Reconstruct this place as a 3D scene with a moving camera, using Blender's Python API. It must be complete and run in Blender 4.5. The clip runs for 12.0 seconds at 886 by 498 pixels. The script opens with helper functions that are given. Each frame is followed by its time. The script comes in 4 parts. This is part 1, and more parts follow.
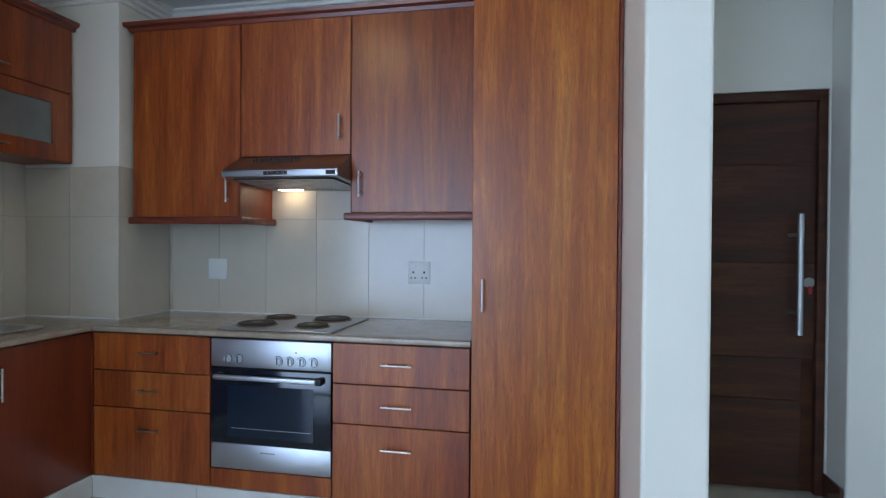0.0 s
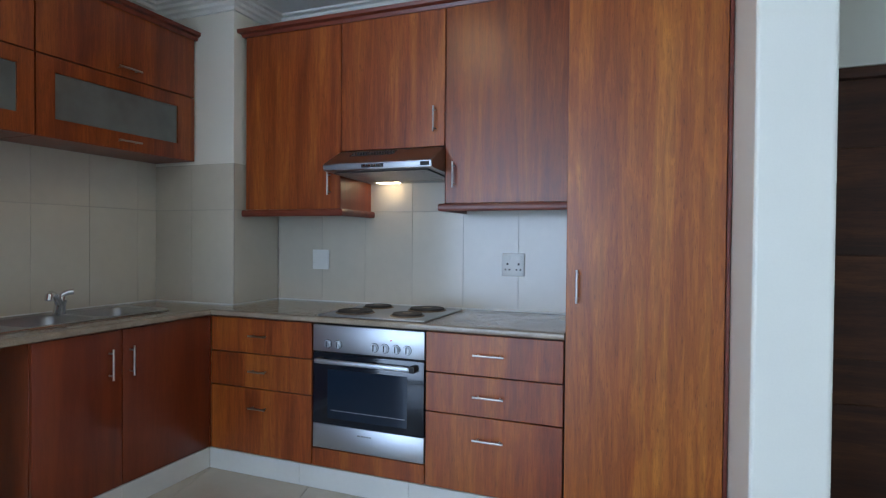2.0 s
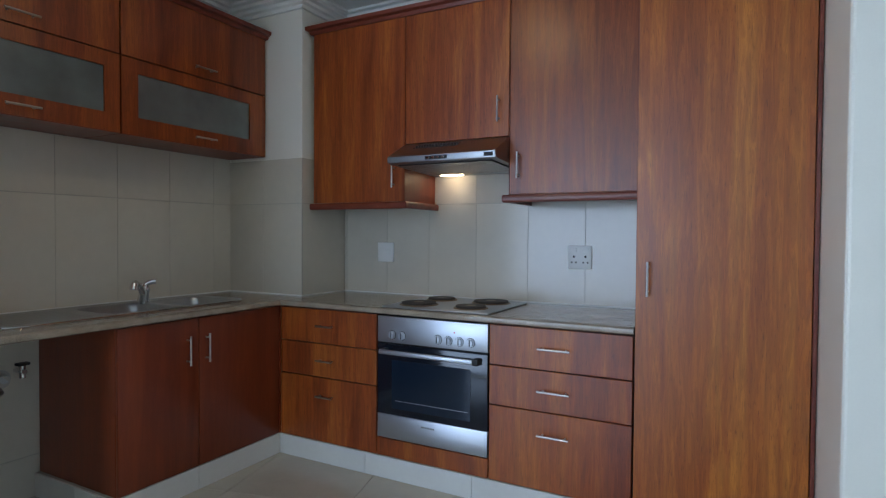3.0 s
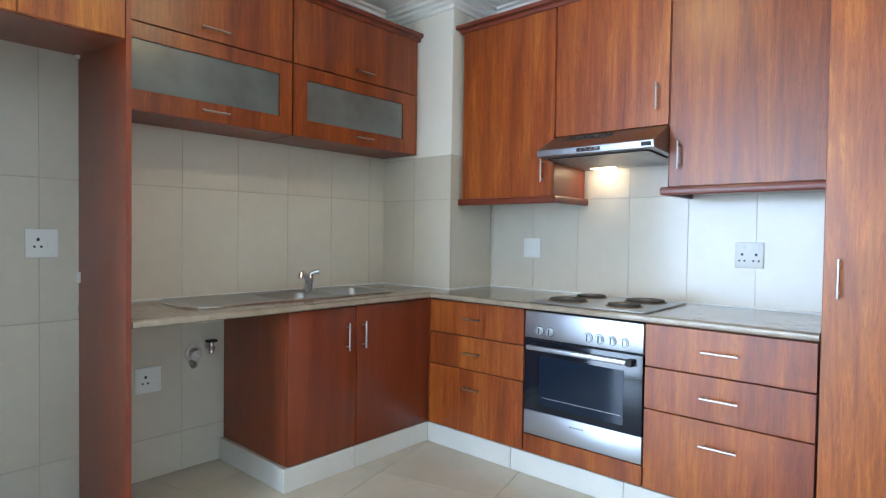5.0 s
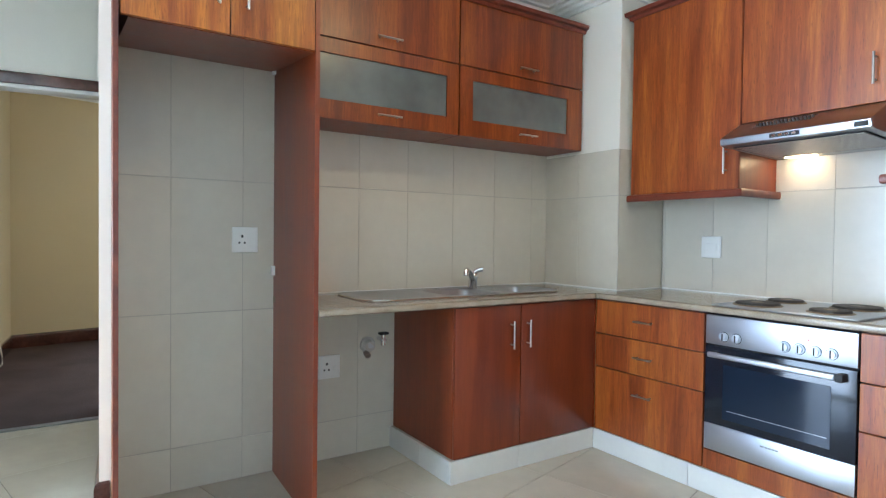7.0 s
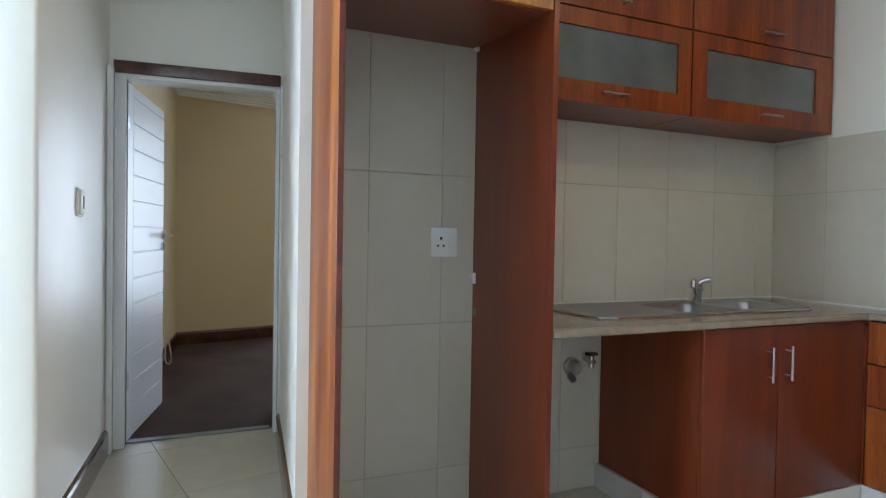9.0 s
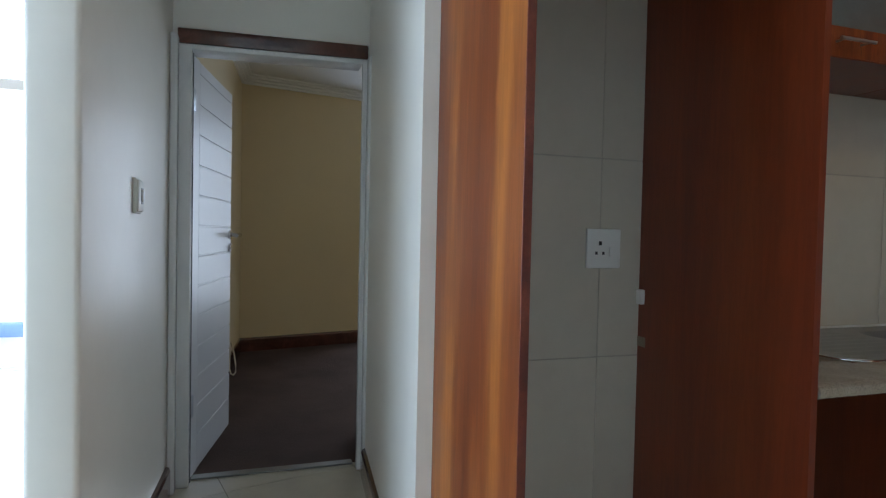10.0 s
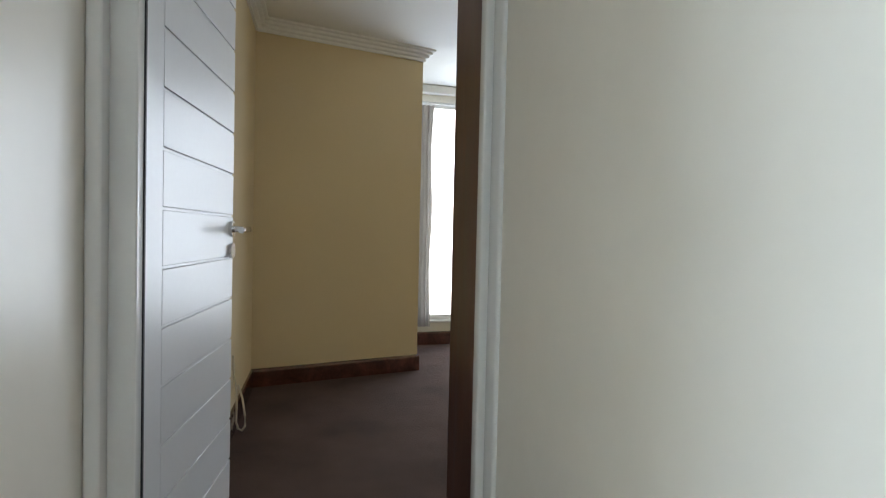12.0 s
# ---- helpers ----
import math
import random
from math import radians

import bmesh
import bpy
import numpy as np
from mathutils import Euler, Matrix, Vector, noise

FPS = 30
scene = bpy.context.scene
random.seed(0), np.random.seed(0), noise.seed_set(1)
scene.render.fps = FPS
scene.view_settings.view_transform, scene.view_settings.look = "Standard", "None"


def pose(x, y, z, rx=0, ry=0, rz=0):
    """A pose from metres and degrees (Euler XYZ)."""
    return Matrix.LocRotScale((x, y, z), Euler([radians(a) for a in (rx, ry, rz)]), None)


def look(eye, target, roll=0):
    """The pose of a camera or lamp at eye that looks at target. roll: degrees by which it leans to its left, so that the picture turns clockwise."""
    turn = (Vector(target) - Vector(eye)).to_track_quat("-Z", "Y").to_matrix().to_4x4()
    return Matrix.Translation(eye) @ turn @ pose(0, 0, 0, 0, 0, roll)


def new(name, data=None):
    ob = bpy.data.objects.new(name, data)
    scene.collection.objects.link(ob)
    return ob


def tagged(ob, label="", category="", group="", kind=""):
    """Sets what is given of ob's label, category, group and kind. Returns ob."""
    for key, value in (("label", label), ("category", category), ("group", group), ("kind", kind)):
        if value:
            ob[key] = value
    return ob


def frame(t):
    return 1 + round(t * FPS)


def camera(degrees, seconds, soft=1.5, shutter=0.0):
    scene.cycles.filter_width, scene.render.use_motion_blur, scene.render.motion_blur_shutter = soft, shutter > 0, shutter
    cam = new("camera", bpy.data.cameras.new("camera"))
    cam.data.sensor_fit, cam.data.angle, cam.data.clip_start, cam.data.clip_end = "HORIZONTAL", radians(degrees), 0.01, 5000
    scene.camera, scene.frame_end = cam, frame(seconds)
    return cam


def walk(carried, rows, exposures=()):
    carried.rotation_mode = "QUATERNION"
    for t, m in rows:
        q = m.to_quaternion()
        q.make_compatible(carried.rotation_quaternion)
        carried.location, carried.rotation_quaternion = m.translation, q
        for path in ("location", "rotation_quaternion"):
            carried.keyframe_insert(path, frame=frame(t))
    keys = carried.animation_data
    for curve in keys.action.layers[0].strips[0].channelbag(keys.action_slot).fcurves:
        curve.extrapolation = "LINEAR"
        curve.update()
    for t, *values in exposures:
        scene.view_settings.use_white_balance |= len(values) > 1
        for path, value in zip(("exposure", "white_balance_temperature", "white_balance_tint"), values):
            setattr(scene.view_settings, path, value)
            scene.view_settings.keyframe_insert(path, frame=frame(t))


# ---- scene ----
cam = camera(75.2, 12.0, soft=1.25)
PATH = [
    (0, (1.597, -2.998, 1.295), (1.195, -1.039, 1.272), 0.4),
    (0.5, (1.616, -2.983, 1.289), (1.144, -1.04, 1.257), 0.3),
    (1, (1.611, -2.992, 1.282), (1.053, -1.072, 1.25), 0.4),
    (1.5, (1.626, -2.979, 1.276), (0.969, -1.09, 1.241), 0.4),
    (2, (1.629, -2.972, 1.259), (0.891, -1.113, 1.227), 0.5),
    (2.5, (1.629, -2.963, 1.249), (0.796, -1.145, 1.205), 0.4),
    (3, (1.627, -2.945, 1.238), (0.683, -1.182, 1.191), 0.4),
    (5, (1.573, -2.966, 1.207), (0.242, -1.474, 1.157), 0.8),
    (5.5, (1.577, -2.955, 1.188), (0.138, -1.566, 1.146), 0.6),
    (6, (1.567, -2.956, 1.182), (0.045, -1.659, 1.142), 0.7),
    (6.5, (1.552, -2.959, 1.172), (-0.052, -1.765, 1.135), 0.7),
    (7, (1.51, -2.993, 1.174), (-0.163, -1.899, 1.131), 0.7),
    (7.2, (1.493, -2.999, 1.173), (-0.21, -1.953, 1.131), 0.7),
    (8.8, (1.05, -3.174, 1.178), (-0.785, -2.382, 1.129), 1.1),
    (9, (0.913, -3.196, 1.169), (-0.933, -2.428, 1.128), 1.0),
    (9.5, (0.591, -3.231, 1.164), (-1.296, -2.572, 1.116), 1.0),
    (10, (0.265, -3.286, 1.182), (-1.638, -2.676, 1.13), 1.2),
    (10.5, (-0.09, -3.308, 1.173), (-1.996, -2.706, 1.119), 1.2),
    (11, (-0.448, -3.322, 1.176), (-2.363, -2.749, 1.12), 1.4),
    (11.5, (-0.791, -3.336, 1.169), (-2.709, -2.772, 1.113), 1.4),
    (12, (-1.168, -3.301, 1.15), (-3.087, -2.74, 1.099), 1.3),
]
EXPOSURES = ((0.0, -0.10, 5850, 13), (1.0, 0.0, 5900, 13), (2.0, -0.10, 5930, 13), (3.0, -0.36, 5980, 13), (3.2, -0.36, 5980, 13), (4.8, 0.95, 6130, 10.5), (5.0, 1.02, 6130, 10.5), (6.0, 1.38, 6130, 10.5), (6.5, 1.40, 6130, 10.5), (7.0, 1.17, 6130, 10.5),
             (7.2, 1.17, 6130, 10.5), (8.8, 0.55, 6280, 11), (9.5, 0.08, 6200, 11), (10.0, -0.36, 6200, 11.5), (10.5, -0.40, 6300, 12), (11.0, -0.05, 6600, 12.5), (11.5, 0.1, 6850, 12.5), (12.0, 0.44, 6900, 12.5))
walk(cam, [(t, look(eye, target, roll)) for t, eye, target, roll in PATH], EXPOSURES)

# ---- world, sun, windows, exposure ----
world = bpy.data.worlds.new("world")
scene.world = world
world.use_nodes = True
wn = world.node_tree.nodes
sky = wn.new("ShaderNodeTexSky")
sky.sky_type = 'NISHITA'
sky.sun_disc = False
sky.sun_elevation = radians(48)
sky.sun_rotation = radians(200)
world.node_tree.links.new(sky.outputs[0], wn["Background"].inputs[0])
wn["Background"].inputs[1].default_value = 0.12

sun = new("sun", bpy.data.lights.new("sun", 'SUN'))
sun.data.energy, sun.data.angle, sun.data.color = 3.0, radians(0.5), (1.0, 0.95, 0.88)
sun.matrix_world = look((0, 0, 0), (-0.25, -0.62, -0.74))


def window_light(name, eye, target, w, h, watts, color):
    lamp = bpy.data.lights.new(name, 'AREA')
    lamp.shape, lamp.size, lamp.size_y, lamp.energy, lamp.color = 'RECTANGLE', w, h, watts, color
    ob = new(name, lamp)
    ob.matrix_world = look(eye, target)
    return ob


window_light("window_light_south", (-1.2, -6.78, 1.30), (-1.2, 0, 2.9), 3.3, 2.1, 172, (0.565, 0.75, 1.0))
window_light("window_light_west", (-5.18, -5.2, 1.38), (0, -5.2, 2.4), 2.0, 2.0, 390, (0.60, 0.77, 1.0))
window_light("window_light_bedroom", (-6.72, -0.9, 1.38), (0, -0.9, 1.38), 2.3, 2.1, 49, (0.58, 0.76, 1.0))


# ---- materials ----
def material(name, color, rough=0.5, metal=0.0, spec=0.5):
    m = bpy.data.materials.new(name)
    m.use_nodes = True
    b = m.node_tree.nodes["Principled BSDF"]
    b.inputs["Base Color"].default_value = (*color, 1)
    b.inputs["Roughness"].default_value = rough
    b.inputs["Metallic"].default_value = metal
    b.inputs["Specular IOR Level"].default_value = spec
    return m


def node(m, kind, **values):
    n = m.node_tree.nodes.new(kind)
    for key, value in values.items():
        n.inputs[key].default_value = value
    return n


def link(m, a, b):
    m.node_tree.links.new(a, b)


def coords(m, scale, shift=True):
    """Object coordinates, stretched by scale, and shifted by the object's own random number."""
    tc = node(m, "ShaderNodeTexCoord")
    mp = node(m, "ShaderNodeMapping", Scale=scale)
    link(m, tc.outputs["Object"], mp.inputs["Vector"])
    if shift:
        info = node(m, "ShaderNodeObjectInfo")
        mul = m.node_tree.nodes.new("ShaderNodeMath")
        mul.operation = 'MULTIPLY'
        mul.inputs[1].default_value = 37.0
        link(m, info.outputs["Random"], mul.inputs[0])
        link(m, mul.outputs[0], mp.inputs["Location"])
    return mp.outputs["Vector"]


def ramp(m, fac, stops):
    r = m.node_tree.nodes.new("ShaderNodeValToRGB")
    e = r.color_ramp.elements
    while len(e) < len(stops):
        e.new(0.5)
    for el, (p, c) in zip(e, stops):
        el.position, el.color = p, (*c, 1)
    link(m, fac, r.inputs["Fac"])
    return r.outputs["Color"]


def mixed(m, fac, a, b, mode='MIX'):
    x = m.node_tree.nodes.new("ShaderNodeMix")
    x.data_type, x.blend_type = 'RGBA', mode
    if isinstance(fac, float):
        x.inputs[0].default_value = fac
    else:
        link(m, fac, x.inputs[0])
    link(m, a, x.inputs[6])
    link(m, b, x.inputs[7])
    return x.outputs[2]


def bump(m, height, strength, distance=0.002):
    b = node(m, "ShaderNodeBump", Strength=strength, Distance=distance)
    link(m, height, b.inputs["Height"])
    link(m, b.outputs["Normal"], m.node_tree.nodes["Principled BSDF"].inputs["Normal"])


def noise_of(m, vec, scale, detail=4.0, rough=0.55, distortion=0.0):
    n = node(m, "ShaderNodeTexNoise", Scale=scale, Detail=detail, Roughness=rough, Distortion=distortion)
    link(m, vec, n.inputs["Vector"])
    return n.outputs["Fac"]


def rough_of(m, fac, low, high):
    r = node(m, "ShaderNodeMapRange")
    r.inputs["To Min"].default_value, r.inputs["To Max"].default_value = low, high
    link(m, fac, r.inputs["Value"])
    link(m, r.outputs[0], m.node_tree.nodes["Principled BSDF"].inputs["Roughness"])


def wood(name, dark, mid, light, axis='z', rough=0.36, streak=1.0, broad=7.0, pores=0.7):
    m = material(name, mid, rough)
    k = {'z': (1, 1, 0.075), 'x': (0.075, 1, 1), 'y': (1, 0.075, 1)}[axis]
    v = coords(m, k)
    wide = noise_of(m, v, broad, 3.0, 0.55, 1.0)
    fine = noise_of(m, v, 52.0, 6.0, 0.66, 1.2)
    pore = noise_of(m, coords(m, tuple(c * (1 if c == 1 else 1.3) for c in k)), 260.0, 2.0, 0.6)
    base = ramp(m, wide, [(0.34, dark), (0.49, mid), (0.66, light)])
    lines = ramp(m, fine, [(0.33, (1 - 0.24 * streak,) * 3), (0.45, (0.93,) * 3), (0.53, (1.03, 1.03, 1.02)), (0.60, (1 + 0.26 * streak, 1 + 0.34 * streak, 1 + 0.36 * streak)), (0.68, (1.08, 1.10, 1.10))])
    dots = ramp(m, pore, [(0.30, (0.52,) * 3), (0.42, (1.0,) * 3)])
    c = mixed(m, 1.0, base, lines, 'MULTIPLY')
    c = mixed(m, pores, c, dots, 'MULTIPLY')
    info = node(m, "ShaderNodeObjectInfo")
    c = mixed(m, 1.0, c, ramp(m, info.outputs["Random"], [(0.0, (0.86, 0.83, 0.80)), (1.0, (1.10, 1.12, 1.14))]), 'MULTIPLY')
    link(m, c, m.node_tree.nodes["Principled BSDF"].inputs["Base Color"])
    bump(m, fine, 0.10, 0.0008)
    varnish = m.node_tree.nodes["Principled BSDF"]
    varnish.inputs["Specular IOR Level"].default_value = 0.45
    varnish.inputs["Coat Weight"].default_value = 0.30
    varnish.inputs["Coat Roughness"].default_value = 0.27
    rough_of(m, wide, rough - 0.06, rough + 0.10)
    return m


def mottled(name, color, rough, amount=0.08, fine=90.0, broad=1.6, relief=0.1, depth=0.001, spec=0.5):
    """A painted or plain surface with broad stains, fine grain and slight relief."""
    m = material(name, color, rough, spec=spec)
    v = coords(m, (1, 1, 1))
    a = noise_of(m, v, broad, 3.0)
    b = noise_of(m, v, fine, 3.0)
    lo = tuple(c * (1 - amount) for c in color)
    hi = tuple(min(1, c * (1 + amount * 0.6)) for c in color)
    c = ramp(m, a, [(0.3, lo), (0.7, hi)])
    g = ramp(m, b, [(0.3, (1 - amount * 0.5,) * 3), (0.7, (1.0,) * 3)])
    link(m, mixed(m, 1.0, c, g, 'MULTIPLY'), m.node_tree.nodes["Principled BSDF"].inputs["Base Color"])
    bump(m, b, relief, depth)
    rough_of(m, a, max(0.02, rough - 0.05), rough + 0.06)
    return m


def brushed(name, color, rough, axis=(1, 60, 60)):
    m = material(name, color, rough, 1.0)
    v = coords(m, axis)
    f = noise_of(m, v, 12.0, 3.0)
    rough_of(m, f, rough - 0.02, rough + 0.03)
    link(m, ramp(m, f, [(0.3, tuple(c * 0.95 for c in color)), (0.7, color)]),
         m.node_tree.nodes["Principled BSDF"].inputs["Base Color"])
    return m


M_WOOD = wood("kiaat_veneer", (0.190, 0.033, 0.005), (0.265, 0.054, 0.007), (0.350, 0.093, 0.012), streak=0.85, broad=9.0)
M_WOOD_TALL = wood("golden_veneer", (0.28, 0.062, 0.007), (0.37, 0.096, 0.009), (0.47, 0.152, 0.016), streak=0.95, broad=10.0)
# Kiaat veneer again, darker and redder for the weaker light over the sink.
M_WOOD_SHADED = wood("kiaat_veneer_shaded", (0.175, 0.029, 0.005), (0.24, 0.046, 0.007), (0.32, 0.076, 0.011), streak=0.8)
M_WOOD_HALL = wood("figured_golden_veneer", (0.135, 0.026, 0.006), (0.20, 0.046, 0.009), (0.36, 0.112, 0.018), streak=0.45, broad=4.5, pores=0.2)
M_WOOD_HALL.node_tree.nodes["Principled BSDF"].inputs["Coat Weight"].default_value = 0.08
M_WOOD_HALL.node_tree.nodes["Principled BSDF"].inputs["Specular IOR Level"].default_value = 0.3
M_WOOD_RED = wood("red_mahogany_board", (0.160, 0.024, 0.006), (0.192, 0.031, 0.007), (0.220, 0.040, 0.009), streak=0.18, rough=0.38, pores=0.15)
M_TRIM = wood("red_moulding", (0.11, 0.019, 0.010), (0.15, 0.027, 0.013), (0.19, 0.038, 0.017), axis='x', streak=0.4, rough=0.35)
M_SKIRT = wood("dark_skirting_wood", (0.055, 0.019, 0.013), (0.080, 0.028, 0.019), (0.11, 0.040, 0.027), axis='x', streak=0.5, rough=0.15)
M_DOOR_DARK = wood("dark_stained_door", (0.034, 0.009, 0.003), (0.058, 0.016, 0.005), (0.090, 0.029, 0.009), axis='x', streak=0.8, rough=0.62)
M_DOOR_DARK.node_tree.nodes["Principled BSDF"].inputs["Coat Weight"].default_value = 0.0
M_SKIRT.node_tree.nodes["Principled BSDF"].inputs["Coat Weight"].default_value = 0.7
M_SKIRT.node_tree.nodes["Principled BSDF"].inputs["Coat Roughness"].default_value = 0.12
M_LINING = wood("dark_brown_lining", (0.055, 0.016, 0.009), (0.075, 0.021, 0.011), (0.10, 0.030, 0.015), streak=0.4, rough=0.4)
M_WALL = mottled("cream_wall_paint", (0.83, 0.81, 0.73), 0.42, 0.04, 160, 0.9, 0.10, 0.0008)
M_WALL_HALL = mottled("satin_wall_paint", (0.85, 0.81, 0.72), 0.34, 0.04, 14, 0.8, 0.10, 0.0015, spec=0.45)
M_WALL_BED = mottled("yellow_wall_paint", (0.67, 0.54, 0.325), 0.5, 0.05, 160, 0.8, 0.10, 0.0008)
M_CEIL = mottled("white_ceiling_paint", (0.87, 0.87, 0.84), 0.7, 0.03, 120, 0.7, 0.08)
M_PLASTER = mottled("white_cornice_plaster", (0.84, 0.84, 0.81), 0.6, 0.03, 90, 1.1, 0.05)
M_TILE = mottled("pale_wall_tile", (0.63, 0.58, 0.485), 0.17, 0.07, 18, 1.3, 0.02)
M_GROUT = mottled("grey_grout", (0.49, 0.455, 0.385), 0.85, 0.15, 120, 3, 0.2)
M_FLOOR = mottled("cream_floor_tile", (0.55, 0.50, 0.40), 0.16, 0.10, 14, 1.7, 0.03)
M_GROUT_F = mottled("brown_floor_grout", (0.22, 0.19, 0.15), 0.85, 0.2, 120, 3, 0.2)
M_PLINTH = mottled("white_plinth_tile", (0.70, 0.69, 0.645), 0.3, 0.06, 40, 2.4, 0.04)
M_CARPET = mottled("brown_carpet", (0.115, 0.075, 0.062), 0.95, 0.25, 420, 2.2, 1.0, 0.006, spec=0.1)
M_WHITE = mottled("white_gloss_paint", (0.78, 0.78, 0.76), 0.22, 0.04, 60, 1.4, 0.05, 0.0006)
M_DOORWHITE = mottled("white_door_enamel", (0.74, 0.75, 0.77), 0.34, 0.04, 70, 1.4, 0.05, 0.0006)
M_PLASTIC = material("white_plastic", (0.80, 0.80, 0.77), 0.35)
M_PLASTIC_OLD = material("ivory_plastic", (0.76, 0.74, 0.65), 0.35)
# Near-black carcass colour puts shade into the gaps between cabinet fronts.
M_GAP = mottled("gap_shade_board", (0.035, 0.010, 0.006), 0.7, 0.15, 60, 3, 0.1)
M_HINGE = brushed("dull_steel", (0.26, 0.26, 0.25), 0.4)
M_SLOT = material("dark_slot", (0.015, 0.015, 0.015), 0.6)
M_GROOVE = material("groove_white_paint", (0.74, 0.75, 0.77), 0.3)
M_STEEL = brushed("brushed_steel", (0.53, 0.56, 0.60), 0.41)
M_HOOD = brushed("dark_hood_steel", (0.36, 0.365, 0.37), 0.31)
M_SINK = brushed("sink_steel", (0.46, 0.47, 0.48), 0.33, (40, 2, 40))
M_CHROME = material("chrome", (0.78, 0.78, 0.78), 0.09, 1.0)
M_HANDLE = brushed("satin_nickel", (0.50, 0.48, 0.45), 0.28)
M_BLACKGLASS = material("black_oven_glass", (0.008, 0.012, 0.020), 0.13)
M_OVENWIN = material("oven_window_glass", (0.011, 0.020, 0.036), 0.09)
M_IRON = mottled("cast_iron_plate", (0.030, 0.024, 0.020), 0.55, 0.3, 200, 14, 0.3)
M_RUST = mottled("worn_plate_rim", (0.20, 0.13, 0.07), 0.4, 0.3, 200, 14, 0.2)
M_RED = material("red_plastic", (0.45, 0.02, 0.02), 0.4)
M_FILTER = brushed("filter_mesh_metal", (0.50, 0.46, 0.40), 0.42)
M_CURTAIN = mottled("grey_curtain_cloth", (0.48, 0.45, 0.41), 0.9, 0.08, 300, 4, 0.4)
M_BLUE_BAND = mottled("blue_band", (0.16, 0.25, 0.52), 0.4, 0.08, 60, 2.0, 0.05)
M_CORD = material("cream_cord", (0.68, 0.62, 0.48), 0.6)


def emitter(name, color, strength):
    m = material(name, color, 0.5)
    b = m.node_tree.nodes["Principled BSDF"]
    b.inputs["Emission Color"].default_value = (*color, 1)
    b.inputs["Emission Strength"].default_value = strength
    return m


M_HOODLAMP = emitter("hood_lamp_glow", (1.0, 0.74, 0.42), 13.0)
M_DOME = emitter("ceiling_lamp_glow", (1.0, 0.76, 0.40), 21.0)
M_OUTSIDE = emitter("bright_outside", (0.90, 0.95, 1.0), 2.2)

# frosted glass of the wall cabinets
M_FROST = mottled("frosted_glass", (0.145, 0.170, 0.165), 0.24, 0.30, 300, 4.0, 0.05)
frost = M_FROST.node_tree.nodes["Principled BSDF"]
frost.inputs["Coat Weight"].default_value = 0.6
frost.inputs["Coat Roughness"].default_value = 0.30

# speckled worktop
M_TOP = material("speckled_worktop", (0.36, 0.31, 0.24), 0.2)
v = coords(M_TOP, (1, 1, 1))
sp = noise_of(M_TOP, v, 260.0, 2.0, 0.7)
cl = noise_of(M_TOP, v, 14.0, 4.0)
col = mixed(M_TOP, 0.75, ramp(M_TOP, cl, [(0.3, (0.31, 0.255, 0.195)), (0.7, (0.41, 0.35, 0.275))]),
            ramp(M_TOP, sp, [(0.34, (0.62, 0.58, 0.54)), (0.5, (0.95, 0.94, 0.92)), (0.68, (1.16, 1.14, 1.10))]), 'MULTIPLY')
link(M_TOP, col, M_TOP.node_tree.nodes["Principled BSDF"].inputs["Base Color"])
rough_of(M_TOP, cl, 0.12, 0.145)


# ---- mesh helpers ----
def box(bm, x0, x1, y0, y1, z0, z1, bevel=0.0, seg=2):
    c = bmesh.ops.create_cube(bm, size=1.0)["verts"]
    for w in c:
        w.co = Vector(((x0 + x1) / 2 + w.co.x * (x1 - x0), (y0 + y1) / 2 + w.co.y * (y1 - y0), (z0 + z1) / 2 + w.co.z * (z1 - z0)))
    if bevel:
        es = {e for w in c for e in w.link_edges}
        bmesh.ops.bevel(bm, geom=list(es), offset=bevel, segments=seg, profile=0.5, affect='EDGES')
    return bm


def boxed(x0, x1, y0, y1, z0, z1, bevel=0.0, seg=2):
    return box(bmesh.new(), x0, x1, y0, y1, z0, z1, bevel, seg)


def rod(bm, a, b, r, n=14, r2=None):
    a, b = Vector(a), Vector(b)
    d = b - a
    m = Matrix.Translation((a + b) / 2) @ d.to_track_quat('Z', 'Y').to_matrix().to_4x4()
    bmesh.ops.create_cone(bm, cap_ends=True, segments=n, radius1=r, radius2=r if r2 is None else r2, depth=d.length, matrix=m)
    return bm


def prism(bm, pts, z0, z1):
    lo = [bm.verts.new((x, y, z0)) for x, y in pts]
    hi = [bm.verts.new((x, y, z1)) for x, y in pts]
    bm.faces.new(hi)
    bm.faces.new(lo[::-1])
    n = len(pts)
    for i in range(n):
        bm.faces.new((lo[i], lo[(i + 1) % n], hi[(i + 1) % n], hi[i]))
    return bm


def run(bm, path, profile, closed=False):
    """Sweeps a profile of (out, z) along a plan path; out is to the path's right."""
    p = [Vector(q) for q in path]
    n = len(p)
    rings = []
    for i in range(n):
        if i == 0:
            d0 = d1 = (p[1] - p[0]).normalized()
        elif i == n - 1:
            d0 = d1 = (p[-1] - p[-2]).normalized()
        else:
            d0, d1 = (p[i] - p[i - 1]).normalized(), (p[i + 1] - p[i]).normalized()
        n0, n1 = Vector((d0.y, -d0.x)), Vector((d1.y, -d1.x))
        mit = n0 + n1
        mit = mit / max(0.2, mit.dot(n0))
        rings.append([bm.verts.new((p[i].x + mit.x * o, p[i].y + mit.y * o, z)) for o, z in profile])
    k = len(profile)
    for a, c in zip(rings, rings[1:]):
        for j in range(k):
            bm.faces.new((a[j], a[(j + 1) % k], c[(j + 1) % k], c[j]))
    bm.faces.new(rings[0])
    bm.faces.new(rings[-1][::-1])
    return bm


